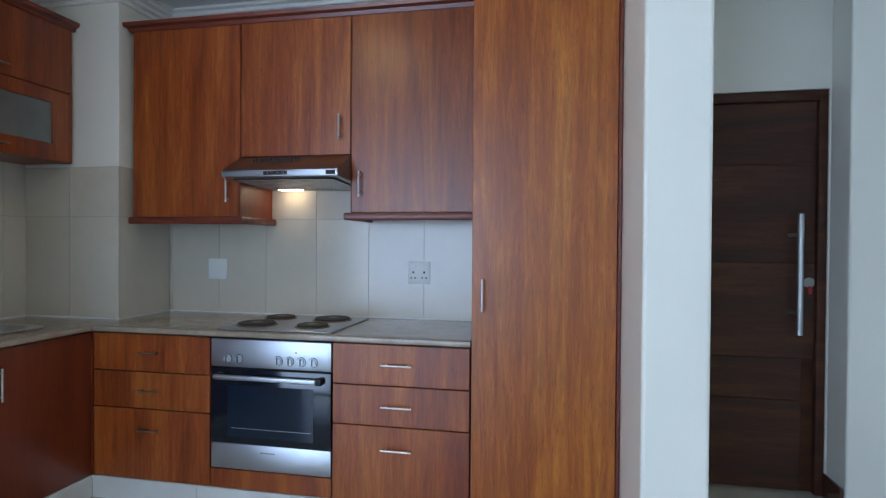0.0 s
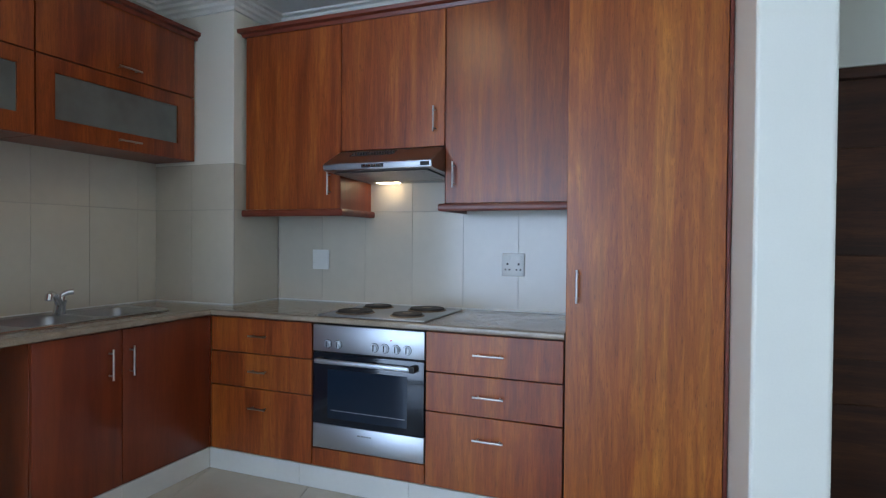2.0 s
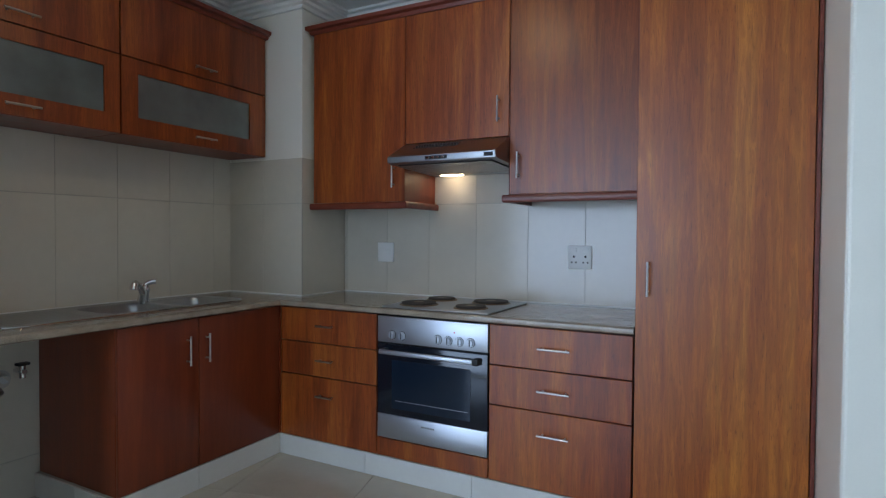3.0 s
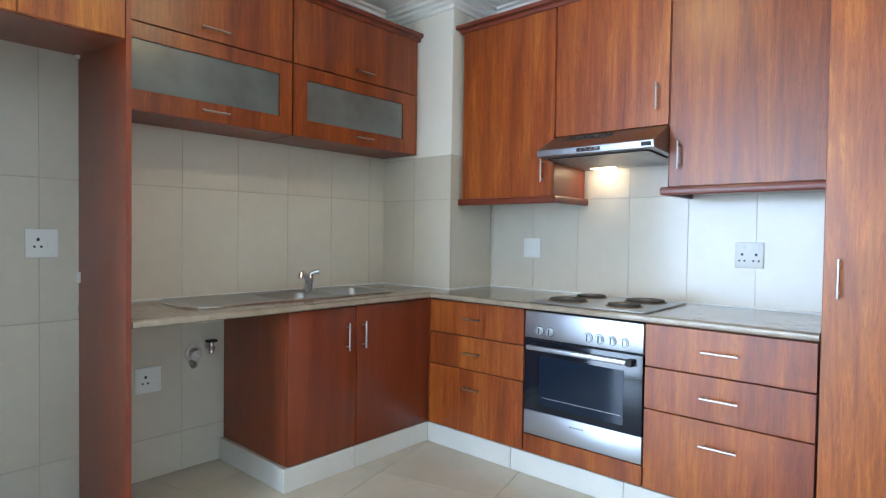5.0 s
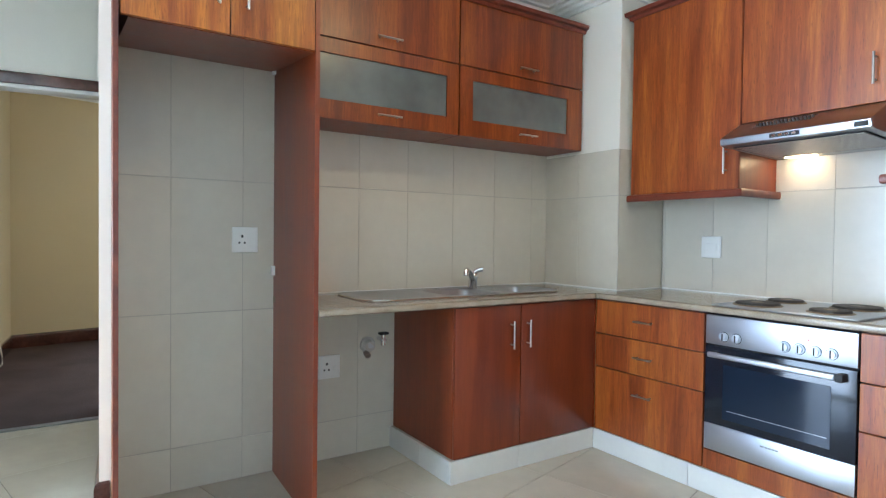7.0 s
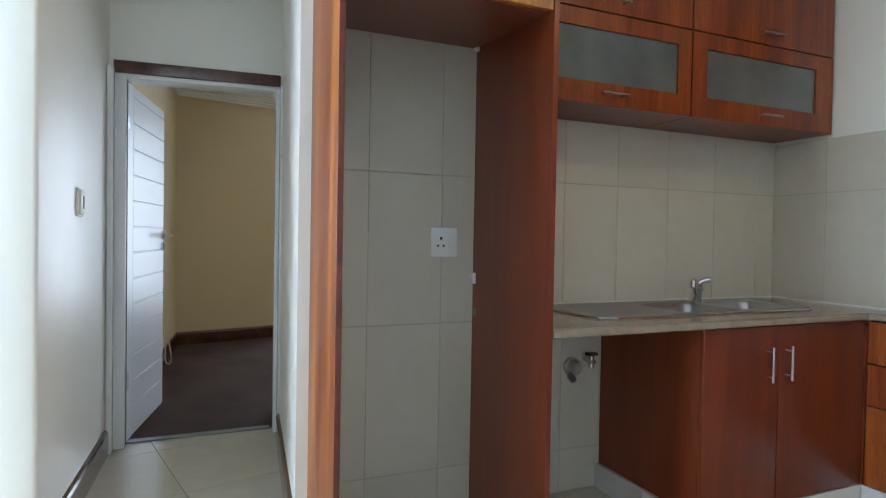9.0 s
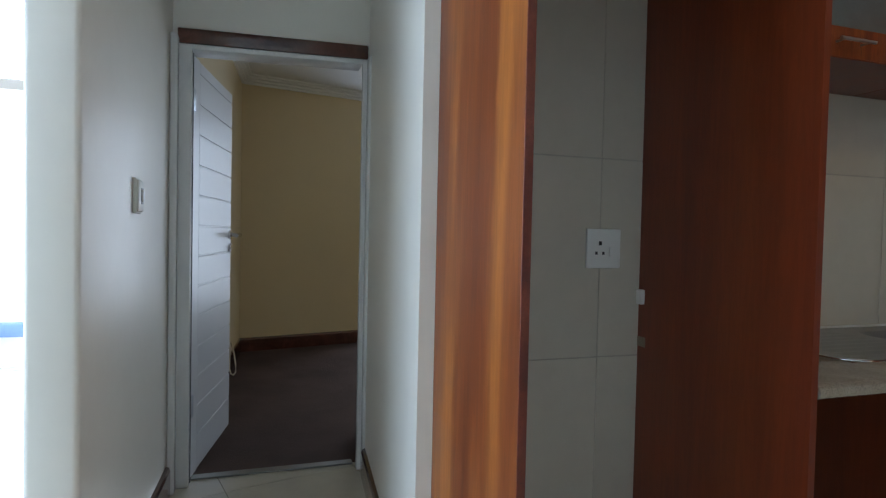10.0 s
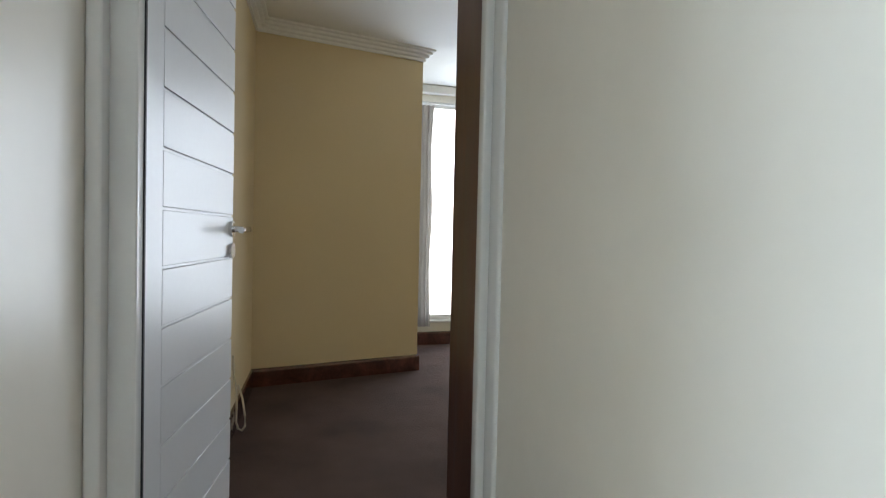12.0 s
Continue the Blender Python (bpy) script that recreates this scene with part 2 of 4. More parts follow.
def tube(bm, pts, r, n=10):
    """A round tube along a list of places."""
    pts = [Vector(p) for p in pts]
    rings = []
    for i, p in enumerate(pts):
        d = (pts[min(i + 1, len(pts) - 1)] - pts[max(i - 1, 0)]).normalized()
        q = d.to_track_quat('Z', 'Y')
        rings.append([bm.verts.new(p + q @ Vector((r * math.cos(2 * math.pi * j / n), r * math.sin(2 * math.pi * j / n), 0))) for j in range(n)])
    for a, c in zip(rings, rings[1:]):
        for j in range(n):
            bm.faces.new((a[j], a[(j + 1) % n], c[(j + 1) % n], c[j]))
    bm.faces.new(rings[0][::-1])
    bm.faces.new(rings[-1])
    return bm


def holed(outer, inner, d0, d1, way='z'):
    """A slab with a square hole, from depth d0 to d1 along the way."""
    bm = bmesh.new()

    def ring(r, d):
        a0, a1, b0, b1 = r
        q = [(a0, b0), (a1, b0), (a1, b1), (a0, b1)]
        return [bm.verts.new((a, b, d) if way == 'z' else (d, a, b)) for a, b in q]
    o0, i0, o1, i1 = ring(outer, d0), ring(inner, d0), ring(outer, d1), ring(inner, d1)
    for k in range(4):
        n = (k + 1) % 4
        for quad in ((o0[k], o0[n], i0[n], i0[k]), (o1[k], o1[n], i1[n], i1[k]), (o0[k], o0[n], o1[n], o1[k]), (i0[k], i0[n], i1[n], i1[k])):
            bm.faces.new(quad)
    return bm


def made(name, bm, mat, smooth=None):
    bmesh.ops.recalc_face_normals(bm, faces=bm.faces)
    me = bpy.data.meshes.new(name)
    bm.to_mesh(me)
    bm.free()
    me.materials.append(mat)
    if smooth:
        me.shade_smooth()
        me.set_sharp_from_angle(angle=radians(smooth))
    return me


def part(name, bm, mat, parent, label="", smooth=40):
    ob = new(name, made(name, bm, mat, smooth))
    ob.parent = parent
    if parent.get("base"):
        ob.matrix_parent_inverse = Matrix.Translation(-Vector(parent["base"]))
    if label:
        ob["label"] = label
    return ob


def thing(name, base, label, category, group="", kind=""):
    ob = new(name)
    ob.empty_display_size = 0.1
    ob.location = base
    ob["base"] = list(base)
    return tagged(ob, label, category, group, kind)


def solid(name, bm, mat, label, category, group="", kind="", smooth=40):
    return tagged(new(name, made(name, bm, mat, smooth)), label, category, group, kind)


def structure(name, bm, mat, label="", category="", smooth=None):
    return tagged(new(name, made(name, bm, mat, smooth)), label, category, "", "structure")


# ---- the large structure ----
CEIL = 2.62
FL = 0.033  # level of the finished floor
structure("floor", boxed(-7.0, 4.4, -7.0, 1.7, -0.20, FL - 0.003), M_GROUT_F, "brown grout bed under cream floor tiles", "floor")
structure("ceiling", boxed(-7.0, 4.4, -7.0, 1.7, CEIL, CEIL + 0.15), M_CEIL, "white painted plaster ceiling", "ceiling")

w_oven = structure("wall_oven", boxed(-1.39, 2.0, 0.010, 0.15, 0, CEIL), M_WALL, "cream painted wall behind the hob", "wall")
w_sink = structure("wall_sink", boxed(-1.39, -1.250, -2.84, 0.010, 0, CEIL), M_WALL, "cream painted wall behind the sink", "wall")
w_pillar = structure("wall_pillar", boxed(-1.250, -0.670, -0.390, 0.010, 0, CEIL, 0.004), M_WALL, "cream painted corner pillar", "pillar")
structure("wall_stub", boxed(1.836, 2.030, -1.195, 0.010, 0, CEIL, 0.012, 3), M_WALL, "white painted wall end beside the tall cupboard", "wall")
structure("wall_entry_side", boxed(1.852, 2.0, 0.15, 0.36, 0, CEIL), M_WALL, "white painted side wall of the entrance", "wall")
bm = boxed(2.0, 2.02, 0.2, 0.36, 0, CEIL)
box(bm, 2.02, 2.90, 0.2, 0.36, 2.075, CEIL)
box(bm, 2.90, 4.2, 0.2, 0.36, 0, CEIL)
structure("wall_entry", bm, M_WALL, "cream painted wall round the front door", "wall")
structure("wall_entry_right", boxed(2.905, 4.2, -0.010, 0.198, 0, CEIL, 0.012, 3), M_WALL, "white painted wall beside the recessed front door", "wall")
structure("wall_east", boxed(4.2, 4.35, -6.95, 0.36, 0, CEIL), M_WALL, "cream painted end wall", "wall")
bm = boxed(-5.35, -2.9, -6.95, -6.8, 0, CEIL)
box(bm, 0.5, 4.2, -6.95, -6.8, 0, CEIL)
box(bm, -2.9, 0.5, -6.95, -6.8, 0, 0.15)
box(bm, -2.9, 0.5, -6.95, -6.8, 2.40, CEIL)
structure("wall_south", bm, M_WALL, "cream painted wall with a wide window", "wall")
bm = boxed(-5.35, -5.2, -6.8, -6.25, 0, CEIL)
box(bm, -5.35, -5.2, -4.15, -3.75, 0, CEIL)
box(bm, -5.35, -5.2, -6.25, -4.15, 0, 0.36)
box(bm, -5.35, -5.2, -6.25, -4.15, 2.42, CEIL)
structure("wall_living_west", bm, M_WALL, "white painted living room wall with a window", "wall")
bm = prism(bmesh.new(), [(-1.303, -3.810), (-1.303, -3.692), (-2.49, -3.650), (-2.60, -3.655), (-5.35, -3.755), (-5.35, -3.810)], 0, CEIL)
upright = [e for e in bm.edges if abs(e.verts[0].co.z - e.verts[1].co.z) > 1 and e.verts[0].co.x > -1.4]
bmesh.ops.bevel(bm, geom=upright, offset=0.014, segments=4, profile=0.5, affect='EDGES')
structure("wall_hall_left", bm, M_WALL_HALL, "satin cream hall wall with a rounded end", "wall", 40)
structure("wall_hall_right", prism(bmesh.new(), [(-2.49, -2.79), (-1.178, -2.886), (-1.178, -2.827), (-1.26, -2.827), (-1.26, -2.70), (-2.49, -2.70)], 0, CEIL), M_WALL_HALL, "satin cream hall wall beside the fridge recess", "wall")
bm = boxed(-2.60, -2.49, -3.655, -3.643, 0, CEIL)
box(bm, -2.60, -2.49, -3.643, -2.758, 2.000, CEIL)
box(bm, -2.60, -2.49, -2.758, -2.70, 0, CEIL)
structure("wall_hall_end", bm, M_WALL, "cream painted wall above the bedroom door", "wall")

# bedroom
structure("wall_bedroom_left", prism(bmesh.new(), [(-2.60, -3.65), (-2.60, -3.66), (-5.9, -3.66), (-5.9, -3.42), (-5.42, -3.45)], 0, CEIL), M_WALL_BED, "yellow painted bedroom wall", "wall")
structure("wall_bedroom_far", prism(bmesh.new(), [(-5.42, -3.45), (-5.9, -3.42), (-6.85, -2.175), (-5.71, -2.175)], 0, CEIL), M_WALL_BED, "yellow painted bedroom wall standing slightly askew", "wall")
bm = boxed(-6.90, -6.75, -2.18, -2.05, 0, CEIL)
box(bm, -6.90, -6.75, 0.25, 1.5, 0, CEIL)
box(bm, -6.90, -6.75, -2.05, 0.25, 0, 0.28)
box(bm, -6.90, -6.75, -2.05, 0.25, 2.47, CEIL)
structure("wall_bedroom_window", bm, M_WALL, "white painted bedroom window wall", "wall")
structure("wall_bedroom_north", boxed(-6.90, -2.49, 1.5, 1.65, 0, CEIL), M_WALL_BED, "yellow painted bedroom wall", "wall")
structure("wall_bedroom_east", boxed(-2.60, -2.49, -2.70, 1.5, 0, CEIL), M_WALL_BED, "yellow painted bedroom wall", "wall")
structure("carpet", boxed(-6.75, -2.575, -3.66, 1.5, FL - 0.004, FL + 0.006), M_CARPET, "dark brown short pile bedroom carpet", "carpet")

# bright daylight beyond the windows
structure("backdrop", boxed(-9.6, -9.5, -9.0, 3.0, -1.0, 5.0), M_OUTSIDE, "white bright daylight outside", "backdrop")
structure("ground", boxed(-60, 60, -60, 60, -0.40, -0.22), mottled("pale_paving", (0.3, 0.29, 0.27), 0.8, 0.2, 20, 0.4, 0.2), "pale paved ground outside", "ground")

# cornices: three stepped fillets
COVE = [(0.0, CEIL - 0.085), (0.018, CEIL - 0.085), (0.018, CEIL - 0.066), (0.040, CEIL - 0.060), (0.040, CEIL - 0.042), (0.064, CEIL - 0.036), (0.064, CEIL - 0.018), (0.088, CEIL - 0.014), (0.088, CEIL), (0.0, CEIL)]
structure("cornice_kitchen", run(bmesh.new(), [(-1.178, -2.88), (-1.25, -2.84), (-1.25, -0.39), (-0.67, -0.39), (-0.67, 0.01), (1.836, 0.01), (1.836, -1.195)], COVE), M_PLASTER, "white stepped plaster cornice", "cornice")
structure("cornice_bedroom", run(bmesh.new(), [(-2.60, -3.65), (-5.42, -3.45), (-5.71, -2.175), (-6.75, -2.175)], COVE), M_PLASTER, "white stepped plaster cornice", "cornice")
structure("cornice_window", boxed(-6.75, -6.67, -2.17, 1.5, CEIL - 0.085, CEIL - 0.002, 0.01), M_PLASTER, "white stepped plaster cornice over the window", "cornice")

# skirtings
SK = [(0.0, FL), (0.018, FL), (0.018, FL + 0.110), (0.013, FL + 0.124), (0.0, FL + 0.130)]
structure("baseboard_hall_left", run(bmesh.new(), [(-1.303, -3.810), (-1.303, -3.692), (-2.409, -3.6529)], SK), M_SKIRT, "dark stained timber skirting board", "skirting")
structure("baseboard_hall_right", run(bmesh.new(), [(-2.409, -2.7959), (-1.178, -2.886), (-1.178, -2.848)][::-1], [(-o, z) for o, z in SK][::-1]), M_SKIRT, "dark stained timber skirting board", "skirting")
structure("baseboard_bedroom", run(bmesh.new(), [(-2.60, -3.65), (-5.42, -3.45), (-5.71, -2.175), (-6.75, -2.175), (-6.75, 1.5)], [(o, FL + 0.006 + (z - FL) * 0.98) for o, z in SK]), M_SKIRT, "dark red stained timber skirting board", "skirting")
structure("baseboard_entry", boxed(2.888, 2.904, 0.004, 0.198, FL, FL + 0.12, 0.004), M_SKIRT, "dark stained timber skirting board", "skirting")
structure("threshold", boxed(-2.60, -2.55, -3.57, -2.83, FL, FL + 0.009, 0.003), M_HINGE, "metal carpet threshold strip", "threshold")


# ---- cabinets ----
def bar_handle(parent, place, axis, length, out, r=0.0048):
    """A straight bar on two short posts. out: the way it stands off."""
    p, a, o = Vector(place), Vector(axis), Vector(out)
    bm = bmesh.new()
    rod(bm, p + o * 0.028 - a * length / 2, p + o * 0.028 + a * length / 2, r)
    for s in (-0.36, 0.36):
        rod(bm, p + a * length * s, p + a * length * s + o * 0.028, r * 0.8, 10)
    return part("handle", bm, M_HANDLE, parent, "satin nickel bar handle")


X, Y, Z = (1, 0, 0), (0, 1, 0), (0, 0, 1)
FRONT = -0.585


def drawer_unit(x0, x1, label, hx, hl):
    t = thing("drawer_unit", ((x0 + x1) / 2, -0.3, 0.13), label, "cabinet", "kitchen base units")
    part("carcass", boxed(x0 + 0.001, x1 - 0.001, FRONT + 0.02, -0.012, 0.143, 0.848), M_GAP, t)
    for z0, z1 in ((0.666, 0.843), (0.487, 0.661), (0.145, 0.482)):
        d = part("drawer_front", boxed(x0 + 0.003, x1 - 0.003, FRONT, FRONT + 0.018, z0, z1, 0.0015, 1), M_WOOD, t)
        bar_handle(d, (hx, FRONT, z1 - 0.085 if z0 > 0.3 else z1 - 0.095), X, hl, (0, -1, 0))
    return t


drawer_unit(-0.645, -0.006, "three-drawer veneered base unit beside the oven", -0.325, 0.105)
drawer_unit(0.600, 1.224, "wide three-drawer veneered base unit beside the tall cupboard", 0.903, 0.138)

solid("filler_panel", boxed(-0.004, 0.598, FRONT, FRONT + 0.018, 0.145, 0.232, 0.0015, 1), M_WOOD, "veneered filler board under the built-in oven", "panel")

# tall cupboard
t = thing("tall_cupboard", (1.53, -0.3, 0), "tall golden veneered cupboard with one long door", "cupboard")
part("carcass", boxed(1.228, 1.833, -0.585, 0.006, 0.0, 2.612), M_WOOD_RED, t)
d = part("door", boxed(1.232, 1.817, -0.605, -0.586, 0.145, 2.608, 0.0015, 1), M_WOOD_TALL, t)
bar_handle(d, (1.278, -0.605, 1.075), Z, 0.135, (0, -1, 0))
part("edge_strip", boxed(1.819, 1.833, -0.612, -0.586, 0.0, 2.612, 0.001, 1), M_TRIM, t, "dark red edge strip")
part("kickboard", boxed(1.232, 1.817, -0.600, -0.586, FL, 0.141), M_WOOD_TALL, t)

# sink unit
t = thing("sink_unit", (-0.95, -1.05, 0.13), "red-brown sink cabinet with two doors", "cabinet", "kitchen base units")
part("side_panel", boxed(-1.235, -0.668, -1.508, -1.490, 0.143, 0.848, 0.001, 1), M_WOOD_RED, t)
part("carcass", boxed(-1.235, -0.670, -1.489, -0.60, 0.143, 0.70), M_WOOD_RED, t)
d = part("door", boxed(-0.668, -0.650, -1.506, -1.114, 0.145, 0.845, 0.003), M_WOOD_RED, t)
bar_handle(d, (-0.650, -1.178, 0.700), Z, 0.135, X)
d = part("door", boxed(-0.668, -0.650, -1.110, -0.592, 0.145, 0.845, 0.003), M_WOOD_RED, t)
bar_handle(d, (-0.650, -1.073, 0.700), Z, 0.135, X)
part("corner_post", boxed(-0.668, -0.6435, -0.5905, -0.5860, 0.145, 0.845), M_WOOD_RED, t)


# wall units over the hob
def wall_unit(x0, x1, z0, handle, label, side=None):
    t = thing("wall_unit", ((x0 + x1) / 2, -0.15, z0), label, "cabinet", "wall cabinets over the hob")
    part("carcass", boxed(x0 + 0.001, x1 - 0.001, -0.312, 0.004, z0, 2.400), M_GAP, t)
    if side:
        part("side_panel", boxed(*side, -0.330, 0.004, z0, 2.400), M_WOOD_RED, t, "orange-red side panel")
    d = part("door", boxed(x0 + 0.003, x1 - 0.003, -0.331, -0.313, z0 + 0.002, 2.398, 0.0015, 1), M_WOOD, t)
    bar_handle(d, handle, Z, 0.125, (0, -1, 0))
    return t


RAIL = [(0.0, 0.0), (0.022, 0.0), (0.027, 0.008), (0.027, 0.028), (0.022, 0.036), (0.0, 0.036)]
t = wall_unit(-0.636, -0.008, 1.418, (-0.073, -0.331, 1.555), "veneered wall cabinet beside the extractor hood", (-0.0085, -0.0065))
part("light_rail", run(bmesh.new(), [(-0.640, -0.331), (-0.008, -0.331), (-0.008, 0.0)], [(o, 1.381 + z) for o, z in RAIL]), M_TRIM, t, "red moulded light rail")
wall_unit(-0.006, 0.586, 1.721, (0.533, -0.331, 1.855), "short veneered wall cabinet over the extractor hood")
t = wall_unit(0.588, 1.226, 1.437, (0.637, -0.331, 1.577), "veneered wall cabinet beside the tall cupboard", (0.5865, 0.5885))
part("light_rail", run(bmesh.new(), [(0.588, 0.0), (0.588, -0.331), (1.226, -0.331)], [(o, 1.400 + z) for o, z in RAIL]), M_TRIM, t, "red moulded light rail")
CROWN = [(0.0005, 2.395), (0.010, 2.395), (0.016, 2.412), (0.034, 2.420), (0.038, 2.438), (0.0005, 2.438)]
solid("cabinet_crown", run(bmesh.new(), [(-0.640, 0.0), (-0.640, -0.331), (1.228, -0.331)], CROWN), M_TRIM, "dark red crown moulding on the wall cabinets", "moulding")

# wall units over the sink, with frosted flap doors
GX = -0.945


def flap_unit(y0, y1, hy, label):
    t = thing("flap_unit", (-1.1, (y0 + y1) / 2, 1.70), label, "cabinet", "wall cabinets over the sink")
    part("carcass", boxed(-1.246, GX - 0.019, y0 + 0.001, y1 - 0.001, 1.704, 2.400), M_GAP, t)
    part("base_board", boxed(-1.246, GX - 0.001, y0 + 0.001, y1 - 0.001, 1.698, 1.7035), M_WOOD_RED, t)
    part("side_panel", boxed(-1.246, GX - 0.019, y1 - 0.0009, y1 + 0.0009, 1.700, 2.400), M_WOOD_RED, t)
    d = part("flap_door", boxed(GX - 0.018, GX, y0 + 0.002, y1 - 0.002, 2.064, 2.398, 0.0015, 1), M_WOOD_SHADED, t)
    bar_handle(d, (GX, hy, 2.108), Y, 0.13, X)
    g0, g1 = y0 + 0.085, y1 - 0.120 if y1 > -0.6 else y1 - 0.073
    bm = holed((y0 + 0.002, y1 - 0.002, 1.702, 2.058), (g0, g1, 1.785, 1.992), GX - 0.018, GX, 'x')
    d = part("glazed_door", bm, M_WOOD_SHADED, t)
    part("glass", boxed(GX - 0.013, GX - 0.009, g0 - 0.004, g1 + 0.004, 1.781, 1.996), M_FROST, d, "grey frosted glass pane")
    bar_handle(d, (GX, hy, 1.742), Y, 0.13, X)
    return t


flap_unit(-1.296, -0.402, -0.843, "veneered wall cabinet with a frosted flap door beside the pillar")
flap_unit(-2.150, -1.300, -1.712, "veneered wall cabinet with a frosted flap door beside the fridge recess")
solid("cabinet_crown", run(bmesh.new(), [(GX, -2.155), (GX, -0.40), (-1.245, -0.40)][::-1], [(-o, z) for o, z in CROWN][::-1]), M_TRIM, "dark red crown moulding on the sink wall cabinets", "moulding")

# fridge recess
t = thing("fridge_surround", (-0.93, -2.5, 0), "tall red-brown surround of an empty fridge recess", "cabinet")
part("side_panel", prism(bmesh.new(), [(-0.630, -2.190), (-0.630, -2.172), (-1.248, -2.146), (-1.248, -2.164)], FL, 2.44), M_WOOD_RED, t)
part("side_panel", prism(bmesh.new(), [(-1.176, -2.843), (-0.602, -2.871), (-0.602, -2.856), (-1.176, -2.826)], FL, 2.44), M_WOOD_HALL, t, "orange veneered outer panel facing the hall")
part("edge_strip", boxed(-0.6018, -0.599, -2.872, -2.855, FL, 2.44, 0.001, 1), M_TRIM, t, "red edge strip")
bm = boxed(-1.246, -0.652, -2.824, -2.172, 1.882, 2.43)
for w in bm.verts:
    if w.co.z < 2 and w.co.x < -1:
        w.co.z += 0.065
part("top_box", bm, M_WOOD_RED, t)
for y0, y1, hy in ((-2.848, -2.507, -2.547), (-2.503, -2.192, -2.449)):
    d = part("door", boxed(-0.650, -0.632, y0, y1, 1.884, 2.398, 0.0015, 1), M_WOOD_TALL, t)
    bar_handle(d, (-0.632, hy, 2.035), Z, 0.12, X)
part("crown", run(bmesh.new(), [(-0.600, -2.872), (-0.632, -2.172)], [(o, z) for o, z in CROWN]), M_TRIM, t)
for z in (1.93, 0.98):
    part("cable_clip", boxed(-1.235, -1.21, -2.180, -2.163, z, z + 0.045, 0.003), M_PLASTIC, t, "small white plastic clip")

# worktop with a rounded front edge and an opening for the sink
NOSE = [(0.0, 0.850), (0.012, 0.850), (0.020, 0.855), (0.023, 0.865), (0.020, 0.875), (0.011, 0.880), (0.0, 0.880)]
t = thing("worktop", (-0.3, -0.6, 0.842), "speckled beige worktop with a rounded front edge", "worktop")
part("sink_run", holed((-1.244, -0.648, -2.166, -0.394), (-1.175, -0.790, -1.860, -0.720), 0.850, 0.880), M_TOP, t, smooth=None)
part("corner_piece", boxed(-0.664, -0.648, -0.394, -0.002, 0.850, 0.880), M_TOP, t, smooth=None)
part("hob_run", boxed(-0.648, 1.226, -0.586, -0.002, 0.850, 0.880), M_TOP, t, smooth=None)
part("front_edge", run(bmesh.new(), [(-0.648, -2.168), (-0.648, -0.586), (1.226, -0.586)], NOSE), M_TOP, t)
bm = boxed(-1.2395, -1.233, -2.145, -0.409, 0.8805, 0.888)
box(bm, -1.2395, -0.6535, -0.4085, -0.4015, 0.8805, 0.888)
box(bm, -0.6605, -0.654, -0.4010, -0.009, 0.8805, 0.888)
box(bm, -0.6605, 1.226, -0.0085, -0.0005, 0.8805, 0.888)
structure("trim_sealant", bm, M_PLASTIC, "white sealant line along the worktop", "trim")


# ---- sink and tap ----
def sink_sheet():
    bm = bmesh.new()
    y0, y1, xc = -1.885, -0.690, -0.985
    ny, nx = 190, 60
    bowls = ((-1.265, 0.155), (-0.905, 0.150))
    grid = []
    for j in range(ny + 1):
        y = y0 + (y1 - y0) * j / ny
        e = min(y - y0, y1 - y)
        r = 0.10
        half = 0.215 - (r - math.sqrt(max(0.0, r * r - (r - e) ** 2)) if e < r else 0.0)
        row = []
        for i in range(nx + 1):
            u = -1 + 2 * i / nx
            x = xc + u * half
            z = 0.886
            edge = min((1 - abs(u)) * half, e)
            if edge < 0.010:
                z = 0.8805 + 0.0075 * math.sin(math.pi * min(1.0, edge / 0.010) * 0.6)
            for yc, hy in bowls:
                dx, dy = abs(x - (xc + 0.02)) / 0.150, abs(y - yc) / hy
                q = (dx ** 5 + dy ** 5) ** 0.2
                if q < 1.06:
                    k = min(1.0, max(0.0, (1.06 - q) / 0.24))
                    z = 0.886 - 0.145 * (k * k * (3 - 2 * k)) - 0.004 * (1 - min(1.0, q))
            if -1.83 < y < -1.47 and abs(u) < 0.78:
                f = min(1.0, (0.78 - abs(u)) / 0.08, (y + 1.83) / 0.03, (-1.47 - y) / 0.03)
                z -= 0.004 * f * (0.55 + 0.45 * math.cos(u * 30))
            row.append(bm.verts.new((x, y, z)))
        grid.append(row)
    for a, c in zip(grid, grid[1:]):
        for i in range(nx):
            bm.faces.new((a[i], a[i + 1], c[i + 1], c[i]))
    return bm


t = thing("double_sink", (-0.985, -1.29, 0.88), "stainless steel double bowl sink with drainer", "sink")
part("basin", sink_sheet(), M_SINK, t, smooth=60)
edge = []
for cx, cy, a0 in ((-0.87, -0.79, 0), (-1.10, -0.79, 90), (-1.10, -1.785, 180), (-0.87, -1.785, 270)):
    for k in range(9):
        a = radians(a0 + 90 * k / 8)
        edge.append((cx + 0.099 * math.cos(a), cy + 0.099 * math.sin(a), 0.8835))
part("rim", tube(bmesh.new(), edge + edge[:1], 0.0035, 8), M_CHROME, t, "polished rolled rim")
for yc in (-1.265, -0.905):
    bm = rod(bmesh.new(), (-0.965, yc, 0.735), (-0.965, yc, 0.741), 0.030, 24)
    part("waste", bm, M_CHROME, t, "chrome waste fitting")

